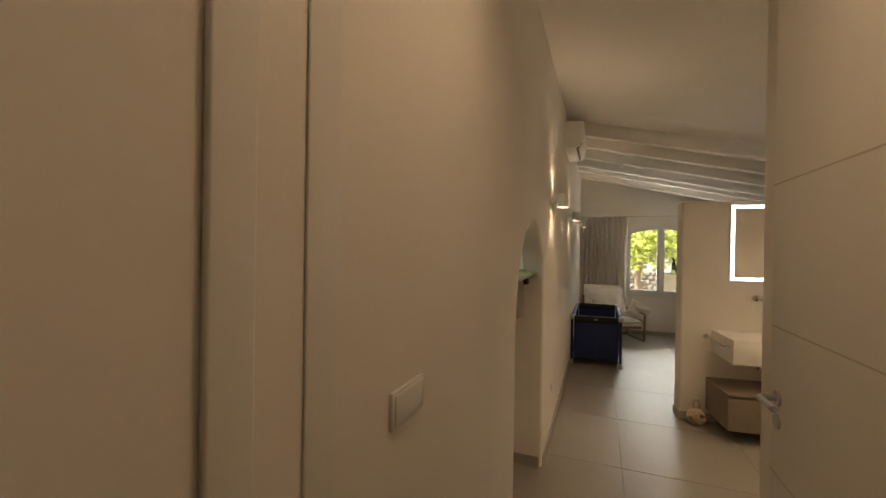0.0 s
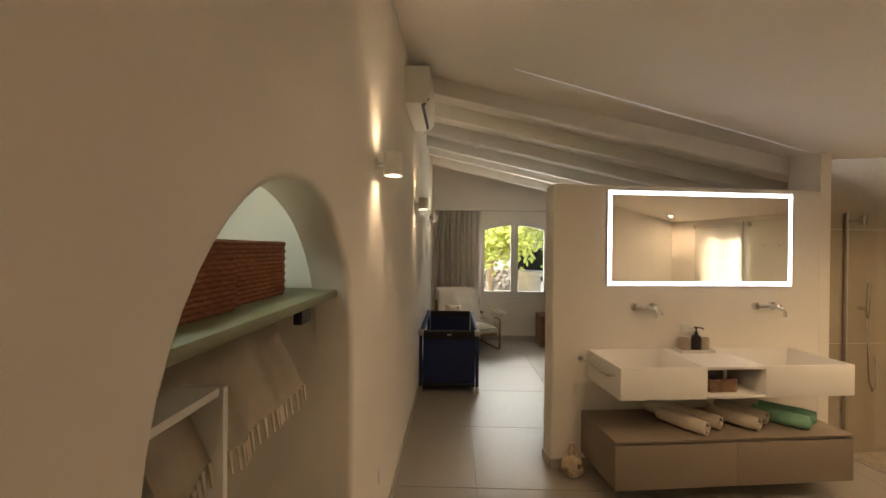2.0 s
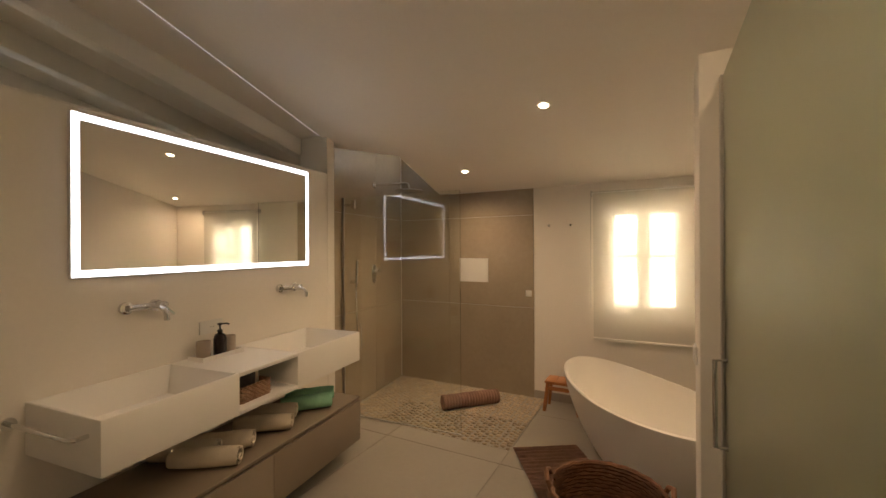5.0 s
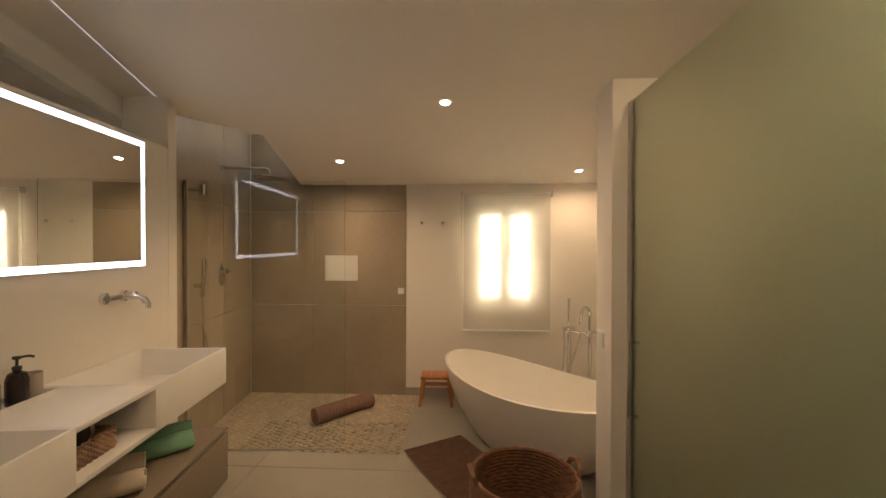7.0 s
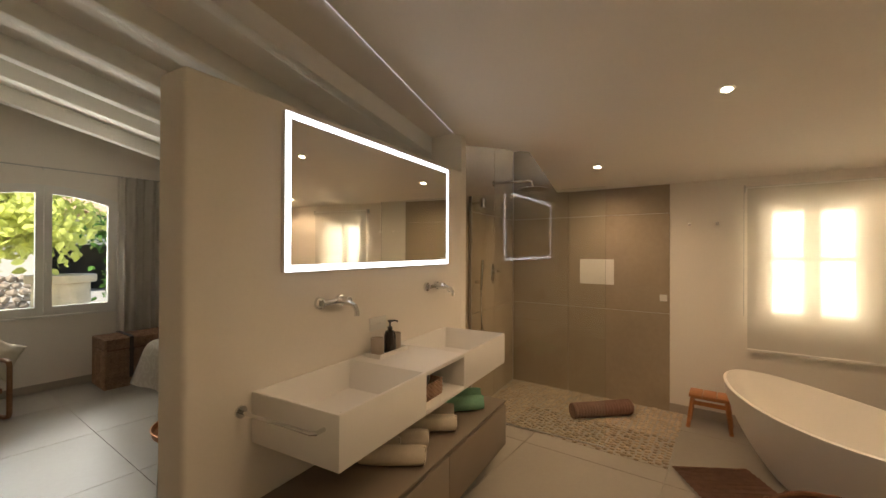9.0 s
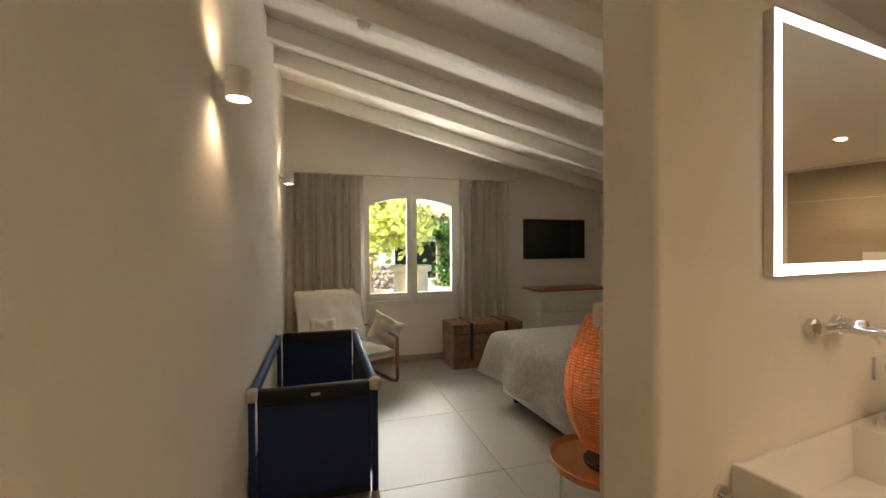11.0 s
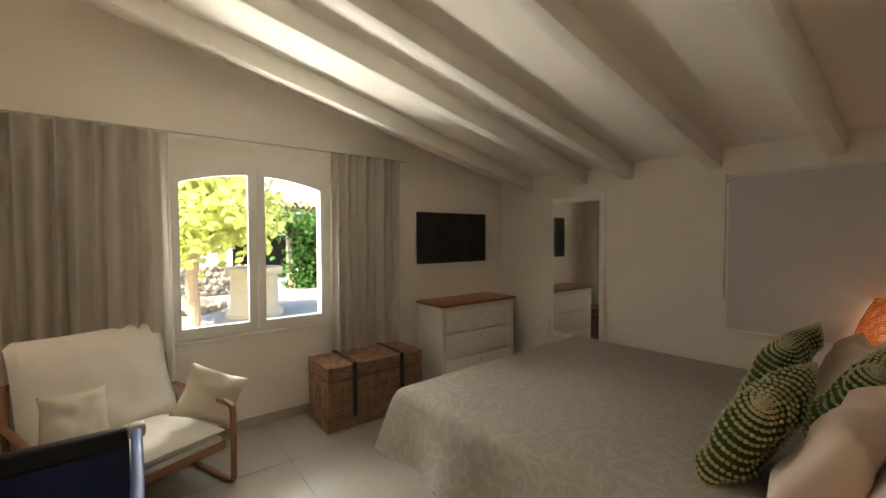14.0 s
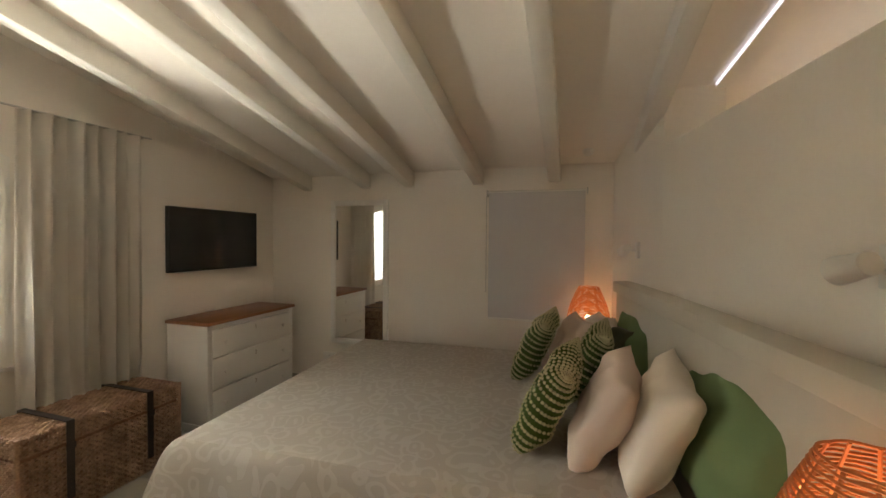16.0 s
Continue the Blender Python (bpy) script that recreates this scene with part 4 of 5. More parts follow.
part("spout", tube([(-0.1, 0, 0.86)] + [(-0.1, 0.07 - 0.07 * math.cos(radians(a)), 1.0 + 0.09 * math.sin(radians(a))) for a in range(0, 181, 20)] + [(-0.1, 0.14, 0.96)], 0.013, 10), M_CHROME, ft)
part("handset", cyl((0.1, 0.0, 0.86), (0.1, 0.0, 1.14), 0.012, bev=0.003), M_CHROME, ft)
for x, e in ((-0.02, 0.02), (0.14, -0.03)):
    part("hose", tube([(x, 0.02, 0.85), (x + e, 0.06, 0.7), (x + e * 2, 0.12, 0.55), (x - e, 0.16, 0.38), (x - e, 0.17, 0.3)], 0.007), M_CHROME, ft)

st = thing("bath_stool", "small teak stool with slightly splayed legs", "stool", pose(4.90, 3.46, 0))
for y in (-0.155, -0.05, 0.055):
    part("slat", box(-0.11, y, 0.275, 0.11, y + 0.1, 0.30, 0.005), M_TEAK, st)
for sx in (-1, 1):
    for sy in (-1, 1):
        part("leg", cyl((sx * 0.10, sy * 0.16, 0), (sx * 0.085, sy * 0.125, 0.276), 0.017, 0.02, 4), M_TEAK, st)
    part("rail", box(sx * 0.09 - 0.008, -0.12, 0.21, sx * 0.09 + 0.008, 0.12, 0.245), M_TEAK, st)

bmm = surface(40, 60, lambda u, v: (u * 0.52, v * 0.85, 0.014 + 0.004 * math.sin(v * 260) + 0.003 * noise.noise(Vector((u * 9, v * 9, 0)))))
bmesh.ops.solidify(bmm, geom=bmm.faces[:], thickness=0.012)
single("bath_mat", bmm, M_MATBR, "brown ribbed terry bath mat on the tiles", "bath mat", pose(4.19, 3.21, 0.004, 0, 0, 122))

def laundry():
    o = thing("laundry_basket", "round dark woven basket with loop handles", "basket", pose(3.02, 2.86, 0))
    t = bmesh.new()
    for k in range(17):
        z = 0.012 + 0.022 * k
        r = 0.250 + 0.035 * math.sin(k / 16 * 2.2)
        join(t, tube([(r * math.cos(a * 0.1309) * (1 + 0.012 * (1 if (a + k) % 2 else -1)), r * math.sin(a * 0.1309) * (1 + 0.012 * (1 if (a + k) % 2 else -1)), z + 0.002 * math.sin(a * 2.1 + k)) for a in range(48)], 0.0135, 6, True))
    join(t, cyl((0, 0, 0.0), (0, 0, 0.012), 0.23, n=32))
    part("weave", t, M_RATTAN, o)
    for s in (-1, 1):
        part("handle", tube([(s * 0.265, -0.07, 0.34), (s * 0.29, -0.06, 0.40), (s * 0.30, 0.0, 0.425), (s * 0.29, 0.06, 0.40), (s * 0.265, 0.07, 0.34)], 0.013, 8), M_RATTAN, o)
    o.rotation_euler.z = radians(100)
    return o
laundry()

# cubicle: short plaster stub and frosted glass
setting("wall_cubicle_stub", box(2.82, 1.74, 0, 3.04, 2.475, 2.41, 0.006, 2), M_WALL, "short cream plaster wall stub", "wall")
plate("light_switch", "white light switch on the plaster stub", pose(2.95, 2.475, 1.12, 0, 0, 180), hole=False)
gd = thing("frosted_glass_door", "green-tinted frosted glass door with chrome pull", "glass door", pose(1.225, 2.385, 0))
part("pane", box(0, 0, 0.01, 1.55, 0.008, 2.29), M_FROST, gd)
part("edge_profile", box(1.55, -0.01, 0.0, 1.593, 0.018, 2.29, 0.002), M_STEEL, gd)
part("pull_handle", tube([(1.48, 0.008, 0.82), (1.48, 0.05, 0.82), (1.48, 0.05, 1.16), (1.48, 0.008, 1.16)], 0.009, 10), M_CHROME, gd)
setting("wall_cubicle_back", box(1.222, 1.735, 0, 2.818, 1.745, 2.9), M_NICHE, "pale plaster wall inside the cubicle", "wall")

# ---------- downlights
def downlight(x, y, watts=SPOT_WATTS):
    z = smooth_z(x)
    a = math.degrees(math.atan(SLOPE))
    o = thing("downlight", "round recessed warm ceiling spotlight", "downlight", pose(x, y, z, 0, a, 0), "ceiling spotlights")
    part("bezel", lathe([(0.032, -0.004), (0.046, -0.004), (0.048, 0.0), (0.032, 0.0)], 28, True), M_WHITE, o)
    part("lens", cyl((0, 0, -0.002), (0, 0, 0.0), 0.032, n=24), M_SPOT, o)
    lp = new("downlight_beam", bpy.data.lights.new("downlight_beam", "SPOT"))
    lp.data.energy, lp.data.color, lp.data.spot_size, lp.data.spot_blend, lp.data.shadow_soft_size = watts, WARM, radians(150), 1.0, 0.03
    lp.matrix_basis = look((x, y, z - 0.02), (x, y, 0))
for x, y in ((3.62, 3.32), (4.53, 4.34), (1.9, 2.05), (2.0, 3.3)):
    downlight(x, y)
downlight(4.78, 2.08, 8.0)
downlight(0.6, 0.9, 9.5)

# ---------- wall lights, air conditioner, detectors
def sconce(m):
    o = thing("wall_sconce", "white cylinder wall light shining up and down", "wall lamp", m, "wall sconces")
    part("backplate", cyl((0, 0, 0), (0.012, 0, 0), 0.035, bev=0.002), M_WHITE, o)
    part("arm", cyl((0.012, 0, 0), (0.05, 0, 0), 0.012), M_WHITE, o)
    part("shade", lathe([(0.046, -0.06), (0.050, -0.058), (0.050, 0.058), (0.046, 0.06), (0.044, 0.05), (0.044, -0.05)], 32, True), M_WHITE, o).matrix_basis = pose(0.095, 0, 0)
    for z in (-0.048, 0.046):
        part("lamp_disc", cyl((0.095, 0, z), (0.095, 0, z + 0.002), 0.0435, n=28), M_SCONCE, o)
    return o
for y, z in ((3.86, 2.20), (5.98, 2.225), (8.62, 2.27)):
    sconce(pose(0, y, z))
    for s in (-1, 1):
        lp = new("sconce_beam", bpy.data.lights.new("sconce_beam", "SPOT"))
        lp.data.energy, lp.data.color, lp.data.spot_size, lp.data.spot_blend, lp.data.shadow_soft_size = SCONCE_WATTS, WARM, radians(118), 0.7, 0.03
        lp.matrix_basis = look((0.085, y, z + s * 0.064), (0.06, y, z + s * 1.0))

ac = thing("air_conditioner", "white split air conditioner high on the wall", "air conditioner", pose(0.0, 5.06, 2.96))
acb = prism([(0, 0.0), (0.13, 0.0), (0.20, 0.06), (0.215, 0.14), (0.21, 0.30), (0.19, 0.31), (0, 0.31)], "y", 0.0, 0.82)
bmesh.ops.bevel(acb, geom=acb.edges[:], offset=0.008, segments=2, affect="EDGES", profile=0.5)
part("body", acb, M_WHITE, ac)
part("outlet", moved(box(0, 0.05, 0, 0.085, 0.77, 0.004), pose(0.135, 0, -0.001, 0, -40)), M_BLACKPL, ac)
part("flap", moved(box(0, 0.05, 0, 0.075, 0.77, 0.006, 0.002), pose(0.165, 0, -0.012, 0, -55)), M_WHITE, ac)
part("side_panel", box(0.0, -0.006, 0.0, 0.19, -0.001, 0.305), M_WHITE, ac)

def detector(x, y, z, label):
    o = thing("smoke_detector", label, "smoke detector", pose(x, y, z, 0, math.degrees(math.atan(SLOPE)), 0))
    part("base", lathe([(0, 0.002), (0.05, 0.002), (0.052, -0.012), (0, -0.012)]), M_WHITE, o)
    part("cap", lathe([(0, -0.012), (0.042, -0.012), (0.036, -0.035), (0.02, -0.042), (0, -0.042)]), M_WHITE, o)
detector(0.71, 7.03, beam_z(0.71), "white smoke detector under a ceiling beam")
detector(4.35, 6.0, beam_z(4.35) + 0.16, "white smoke detector on the sloping ceiling")

# ---------- niche contents
ns = thing("niche_shelf", "sage green wooden shelf board in the niche", "shelf", pose(0, 0, 1.555))
part("board", box(-0.635, A0 - 0.245, 0, -0.06, A1 - 0.002, 0.03, 0.003), mat("shelf_paint", (0.24, 0.25, 0.15), 0.5, var=0.05), ns)
part("bracket", box(-0.10, 3.02, -0.05, -0.07, 3.10, -0.002, 0.004), M_BLACKPL, ns)
part("hanging_rail", tube([(-0.33, A0 - 0.24, -0.075), (-0.33, A1 - 0.002, -0.075)], 0.012, 10), M_STEEL, ns)
def storage_basket(y, x, w):
    o = thing("storage_basket", "red-brown woven storage basket on the shelf", "basket", pose(x, y, 1.587), "storage baskets")
    weave_box(o, 0.34, w, 0.19, M_REDRAT, rows=14, r=0.0085)
    part("lining", box(-0.155, -w / 2 + 0.012, 0.16, 0.155, w / 2 - 0.012, 0.172), M_LINEN, o)
storage_basket(2.25, -0.33, 0.34)
storage_basket(2.64, -0.35, 0.34)
storage_basket(3.03, -0.38, 0.34)
cl = thing("hanging_throw", "beige fringed cotton throw over the hanging rail", "throw", pose(-0.30, 2.86, 1.478))
def drape(u, v):
    return (0.03 + 0.10 * abs(v - 0.5) * 2 * (1 if v > 0.5 else -1) * 1.2 + 0.012 * math.sin(u * 21), -0.36 + u * 0.72, 0.018 - abs(v - 0.5) * 2 * 0.26 + 0.01 * math.sin(u * 17 + v * 3))
dc = surface(50, 20, drape)
bmesh.ops.solidify(dc, geom=dc.faces[:], thickness=0.006)
part("cloth", dc, M_TERRY, cl)
fg = bmesh.new()
for k in range(26):
    p = Vector(drape(k / 25, 1.0))
    join(fg, cyl(p, p + Vector((0.01, 0, -0.06)), 0.008, 0.004, 6))
part("fringe", fg, M_TERRY, cl)
dr = thing("white_shelf_unit", "white open shelf unit inside the niche", "shelf unit", pose(-0.63, 2.06, 0))
for y in (0, 0.62):
    part("side", box(0, y, 0, 0.5, y + 0.02, 1.42, 0.002), M_WHITE, dr)
for z in (0.02, 0.36, 0.71, 1.05, 1.40):
    part("shelf", box(0, 0.021, z, 0.49, 0.619, z + 0.02, 0.002), M_WHITE, dr)
nl = thing("niche_light", "small square cool light in the niche ceiling", "light", pose(-0.36, 2.72, 2.219))
part("panel", box(-0.05, -0.07, -0.012, 0.05, 0.07, 0, 0.002), glow("niche_led", (0.95, 1.0, 0.92), 9.0), nl)
area_lamp("niche_lamp", (-0.36, 2.72, 2.20), (-0.36, 2.72, 0), 0.1, 0.14, 0.35, (0.72, 1.0, 0.84))

# ---------- bedroom: travel cot
def cot():
    o = thing("travel_cot", "navy blue nylon travel cot with mesh side", "travel cot", pose(0.03, 6.64, 0))
    W, L, Ht = 0.69, 1.54, 0.755
    for y in (0, L):
        s = 1 if y else -1
        part("end_panel", surface(16, 12, lambda u, v: (0.03 + u * (W - 0.06), y + s * 0.008 * math.sin(u * 3.14) * math.sin(v * 3.14), 0.10 + v * (Ht - 0.16))), M_NAVY, o)
        part("top_rail", moved(box(0.03, y - 0.028, Ht - 0.10, W - 0.03, y + 0.028, Ht, 0.018, 3), Matrix.Identity(4)), M_BLACK, o)
        part("badge", box(W / 2 - 0.025, y - 0.031, Ht - 0.055, W / 2 + 0.025, y - 0.029, Ht - 0.04), M_GREYPL, o) if not y else None
        part("base_rail", box(0.03, y - 0.015, 0.075, W - 0.03, y + 0.015, 0.115, 0.006), M_BLACK, o)
        for x in (0.0, W):
            part("corner_cap", box(x - 0.037, y - 0.037, Ht - 0.065, x + 0.037, y + 0.037, Ht + 0.008, 0.022, 3), M_GREYPL, o)
            leg = part("leg", cyl((x, y, 0.03), (x, y, Ht - 0.06), 0.019, n=14), M_NAVY, o)
            part("foot", cyl((x, y, 0.0), (x, y, 0.075), 0.033, 0.022, 14, 0.005), M_GREYPL, leg)
    for x in (0, W):
        part("side_rail", box(x - 0.022, 0.035, Ht - 0.08, x + 0.022, L - 0.035, Ht - 0.005, 0.016, 3), M_BLUE, o)
        part("lower_panel", box(x - 0.004, 0.03, 0.09, x + 0.004, L - 0.03, 0.30), M_NAVY, o)
    mesh = bmesh.new()
    for k in range(70):
        y = 0.03 + (L - 0.06) * k / 69
        box(W - 0.0015, y, 0.30, W + 0.0015, y + 0.0035, Ht - 0.08, bm=mesh)
    for k in range(18):
        z = 0.30 + (Ht - 0.4) * k / 17
        box(W - 0.001, 0.03, z, W + 0.001, L - 0.03, z + 0.0035, bm=mesh)
    tagged(part("mesh_side", mesh, M_BLACK, o), "black mesh side")
    part("mattress", box(0.025, 0.02, 0.12, W - 0.025, L - 0.02, 0.20, 0.015), M_SHEET, o)
cot()
pl = thing("cot_pillow", "white baby pillow with small dark motifs", "pillow", pose(0.38, 7.93, 0.205))
bmc = moved(cushion(0.52, 0.34, 0.09, 0.004, 2, 18, 0.06), pose(0, -0.17, 0.045, -90) @ pose(0, 0, 0))
pp = part("body", bmc, M_SHEET, pl)
random.seed(8)
mf = bmesh.new()
for i in range(11):
    for j in range(7):
        x, y = -0.23 + i * 0.046 + random.uniform(-0.006, 0.006), -0.14 + j * 0.046
        u, v = x / 0.26, y / 0.17
        h = 0.045 * (max(0, 1 - u ** 4) * max(0, 1 - v ** 4)) ** 0.55 + 0.049
        join(mf, moved(box(-0.009, -0.003, -0.002, 0.009, 0.003, 0.002), Matrix.Translation((x, y, h)) @ Euler((0, 0, random.uniform(-1, 1))).to_matrix().to_4x4()))
tagged(part("printed_motif", mf, M_LEATHER, pl), kind="stuff")

# ---------- armchair
def armchair():
    o = thing("armchair", "low armchair with white cushions and bentwood walnut frame", "armchair", pose(0.66, 8.92, 0, 0, 0, 22) @ Matrix.Diagonal((1.12, 1.04, 1.0, 1.0)))
    # local: front at -y
    for sx in (-1, 1):
        x = sx * 0.40
        pts = [(x, -0.36, 0.545), (x, -0.39, 0.53), (x, -0.40, 0.50), (x, -0.40, 0.06), (x, -0.385, 0.03), (x, -0.35, 0.02), (x, 0.28, 0.02)]
        t = bmesh.new()
        join(t, tube([(x, 0.36, 0.56), (x, 0.0, 0.55)] + pts, 0.019, 8))
        part("arm_frame", t, M_OAK, o)
        part("back_post", tube([(x, 0.28, 0.02), (x, 0.30, 0.3), (x, 0.36, 0.56), (x * 0.95, 0.42, 0.80)], 0.018, 8), M_OAK, o)
    for y, z in ((-0.33, 0.27), (0.25, 0.22), (0.28, 0.022)):
        part("cross_rail", box(-0.385, y - 0.015, z - 0.025 if z > 0.1 else 0.005, 0.385, y + 0.015, z + 0.025, 0.006), M_OAK, o)
    part("seat_frame", moved(box(-0.37, -0.36, 0.26, 0.37, 0.28, 0.30, 0.008), pose(0, 0, 0.0, -5)), M_CUSH, o)
    part("seat_cushion", moved(cushion(0.73, 0.68, 0.15, 0.007, 1, 20, 0.05), pose(0, 0.30, 0.34, 86)), M_CUSH, o)
    part("back_cushion", moved(cushion(0.76, 0.72, 0.19, 0.012, 4, 20, 0.06), pose(0, 0.22, 0.36, -20)), M_CUSH, o)
armchair()
def throw_pillow(m, w, h, d, material, label, seed):
    o = single("throw_pillow", cushion(w, h, d, 0.010, seed, 20, 0.22), material, label, "pillow", m)
    return o
throw_pillow(pose(0.44, 8.86, 0.43, -18, 8, 34), 0.36, 0.34, 0.13, M_LINEN, "cream linen cushion on the armchair", 6)
throw_pillow(pose(1.06, 8.84, 0.42, -20, 30, 8), 0.42, 0.36, 0.14, M_LINEN, "cream linen cushion leaning on the arm of the armchair", 7)

# ---------- curtains
def curtain(x0, x1, z0, z1, y, folds, seed, label):
    o = thing("curtain", label, "curtain", pose(x0, y, z0), "window curtains")
    w, h = x1 - x0, z1 - z0
    def f(u, v):
        spread = 0.82 + 0.18 * (1 - v) ** 0.7
        wob = 0.25 * noise.noise(Vector((u * 3 + seed, v * 1.2, 0)))
        amp = 0.038 + 0.024 * noise.noise(Vector((u * 6, seed, v)))
        ph = u * folds * 2 * math.pi + wob * 3
        return (w * (0.5 + (u - 0.5) * (0.97 + 0.03 * spread)) + 0.012 * math.sin(ph * 0.5 + v), amp * math.sin(ph) + 0.010 * math.sin(2.3 * ph + 1) * (1 - v), h * v)
    t = surface(folds * 14, 26, f)
    bmesh.ops.solidify(t, geom=t.faces[:], thickness=0.003)
    part("cloth", t, M_CURT, o)
    hb = surface(folds * 14, 3, lambda u, v: Vector(f(u, 0.965 + 0.035 * v)) + Vector((0, -0.006, 0.002)))
    bmesh.ops.solidify(hb, geom=hb.faces[:], thickness=0.003)
    part("heading_tape", hb, M_CURT, o)
curtain(0.05, 0.96, 0.02, 2.46, 9.42, 9, 1, "greige linen curtain drawn to the wall")
curtain(2.21, 2.98, 0.02, 2.47, 9.42, 8, 5, "greige linen curtain hanging behind the trunk")
rd = thing("curtain_rod", "thin white curtain rod on brackets", "curtain rod", pose(0, 9.42, 2.475))
part("rod", tube([(0.03, 0, 0), (3.08, 0, 0)], 0.007, 8), M_STEEL, rd)
for x in (0.05, 1.58, 3.02):
    part("bracket", box(x - 0.008, 0, -0.012, x + 0.008, 0.11, 0.012, 0.002), M_WHITE, rd)

# ---------- television, dresser, wall mirror, trunk
tv = thing("television", "black flat television mounted on the wall", "television", pose(3.26, 9.49, 1.36))
part("casing", box(0, -0.015, 0, 1.035, 0.025, 0.59, 0.005), M_BLACKPL, tv)
part("screen", box(0.010, -0.0175, 0.016, 1.025, -0.0155, 0.580), M_SCREEN, tv)
part("wall_mount", box(0.35, 0.025, 0.15, 0.68, 0.04, 0.45), M_BLACKPL, tv)

ds = thing("dresser", "white three-drawer dresser with a reddish wooden top", "dresser", pose(3.25, 9.03, 0))
DW, DD = 1.08, 0.46
part("top", box(-0.018, -0.02, 0.925, DW + 0.018, DD, 0.955, 0.006), M_REDWOOD, ds)
for x in (0, DW - 0.045):
    part("side", box(x, 0, 0.07, x + 0.045, DD, 0.924, 0.004), M_WHITE, ds)
part("back", box(0.045, DD - 0.02, 0.07, DW - 0.045, DD - 0.005, 0.92), M_WHITE, ds)
part("plinth", box(-0.012, -0.012, 0.0, DW + 0.012, DD - 0.005, 0.075, 0.006), M_WHITE, ds)
part("rail", box(0.046, 0.004, 0.885, DW - 0.046, 0.03, 0.922), M_WHITE, ds)
for k, (z0, z1) in enumerate(((0.64, 0.878), (0.365, 0.630), (0.085, 0.355))):
    d = part("drawer", box(0.05, -0.004, z0, DW - 0.05, 0.30, z1, 0.003), M_WHITE, ds)
    for x in (0.17, DW - 0.17):
        part("knob", moved(lathe([(0, 0), (0.008, 0), (0.008, 0.012), (0.016, 0.02), (0.014, 0.028), (0, 0.03)], 16), pose(x, -0.003, (z0 + z1) / 2, 90)), M_WHITE, d)
    cu = bpy.data.curves.new("number", "FONT")
    cu.body, cu.size, cu.extrude, cu.align_x = str(k + 1), 0.055, 0.0012, "CENTER"
    tmp = bpy.data.objects.new("tmp", cu)
    me = bpy.data.meshes.new_from_object(tmp)
    bpy.data.objects.remove(tmp)
    me.materials.append(M_STONEW)
    nm = new("drawer_number", me)
    nm.parent = d
    nm.matrix_basis = pose(DW / 2, -0.0055, z1 - 0.075, 90)

wm = thing("wall_mirror", "tall white-framed wall mirror", "mirror", pose(XW, 8.72, 0.50, 0, 0, -90))
for a in ((0, 0, 0.06, 1.60), (0.65, 0, 0.71, 1.60), (0.06, 0, 0.65, 0.06), (0.06, 1.54, 0.65, 1.60)):
    part("frame", box(a[0], -0.032, a[1], a[2], -0.002, a[3], 0.006), M_WHITE, wm)
part("glass", box(0.055, -0.016, 0.055, 0.655, -0.010, 1.545), M_MIRROR, wm)

def trunk():
    o = thing("wicker_trunk", "grey-brown wicker trunk with two dark leather straps", "trunk", pose(2.0, 8.98, 0))
    W, Dp, Hb = 0.95, 0.44, 0.42
    def panel_weave(name, n_rows, length, z0, z1, place, n_st):
        t = bmesh.new()
        for k in range(n_rows):
            z = z0 + (z1 - z0) * (k + 0.5) / n_rows
            r = (z1 - z0) / n_rows * 0.45
            pts = [place(length * i / (n_st * 2), 0.009 * (1 if (i + k) % 2 else -1), z) for i in range(n_st * 2 + 1)]
            join(t, tube(pts, r, 5))
        for i in range(n_st):
            s = length * (i + 0.5) / n_st
            join(t, tube([place(s, 0.0, z0), place(s, 0.0, z1)], 0.006, 5))
        part(name, t, M_WICKER, o)
    core = box(0.012, 0.012, 0.004, W - 0.012, Dp - 0.012, 0.545)
    part("core", core, M_RATTAN, o)
    for z0, z1, rows, nm in ((0.0, 0.425, 24, "side_weave"), (0.445, 0.56, 7, "lid_weave")):
        panel_weave(nm, rows, W, z0, z1, lambda s, e, z: (s, e, z), 22)
        panel_weave(nm, rows, W, z0, z1, lambda s, e, z: (s, Dp - e, z), 22)
        panel_weave(nm, rows, Dp, z0, z1, lambda s, e, z: (e, s, z), 10)
        panel_weave(nm, rows, Dp, z0, z1, lambda s, e, z: (W - e, s, z), 10)
    t = bmesh.new()
    for k in range(24):
        y = Dp * (k + 0.5) / 24
        join(t, tube([(W * i / 44, y, 0.552 + 0.006 * (1 if (i + k) % 2 else -1)) for i in range(45)], 0.010, 5))
    tagged(part("lid_top", t, M_WICKER, o), kind="stuff")
    for x, y in ((0, 0), (W, 0), (0, Dp), (W, Dp)):
        part("corner_post", cyl((x, y, 0), (x, y, 0.56), 0.013, n=8), M_WICKER, o)
    for x in (0.24, 0.72):
        s = box(x - 0.02, -0.016, 0.10, x + 0.02, -0.010, 0.575)
        box(x - 0.02, -0.016, 0.569, x + 0.02, Dp + 0.014, 0.575, bm=s)
        box(x - 0.02, Dp + 0.010, 0.2, x + 0.02, Dp + 0.016, 0.575, bm=s)
        part("strap", s, M_LEATHER, o)
        part("buckle", box(x - 0.026, -0.021, 0.40, x + 0.026, -0.016, 0.44, 0.003), M_LEATHER, o)
trunk()

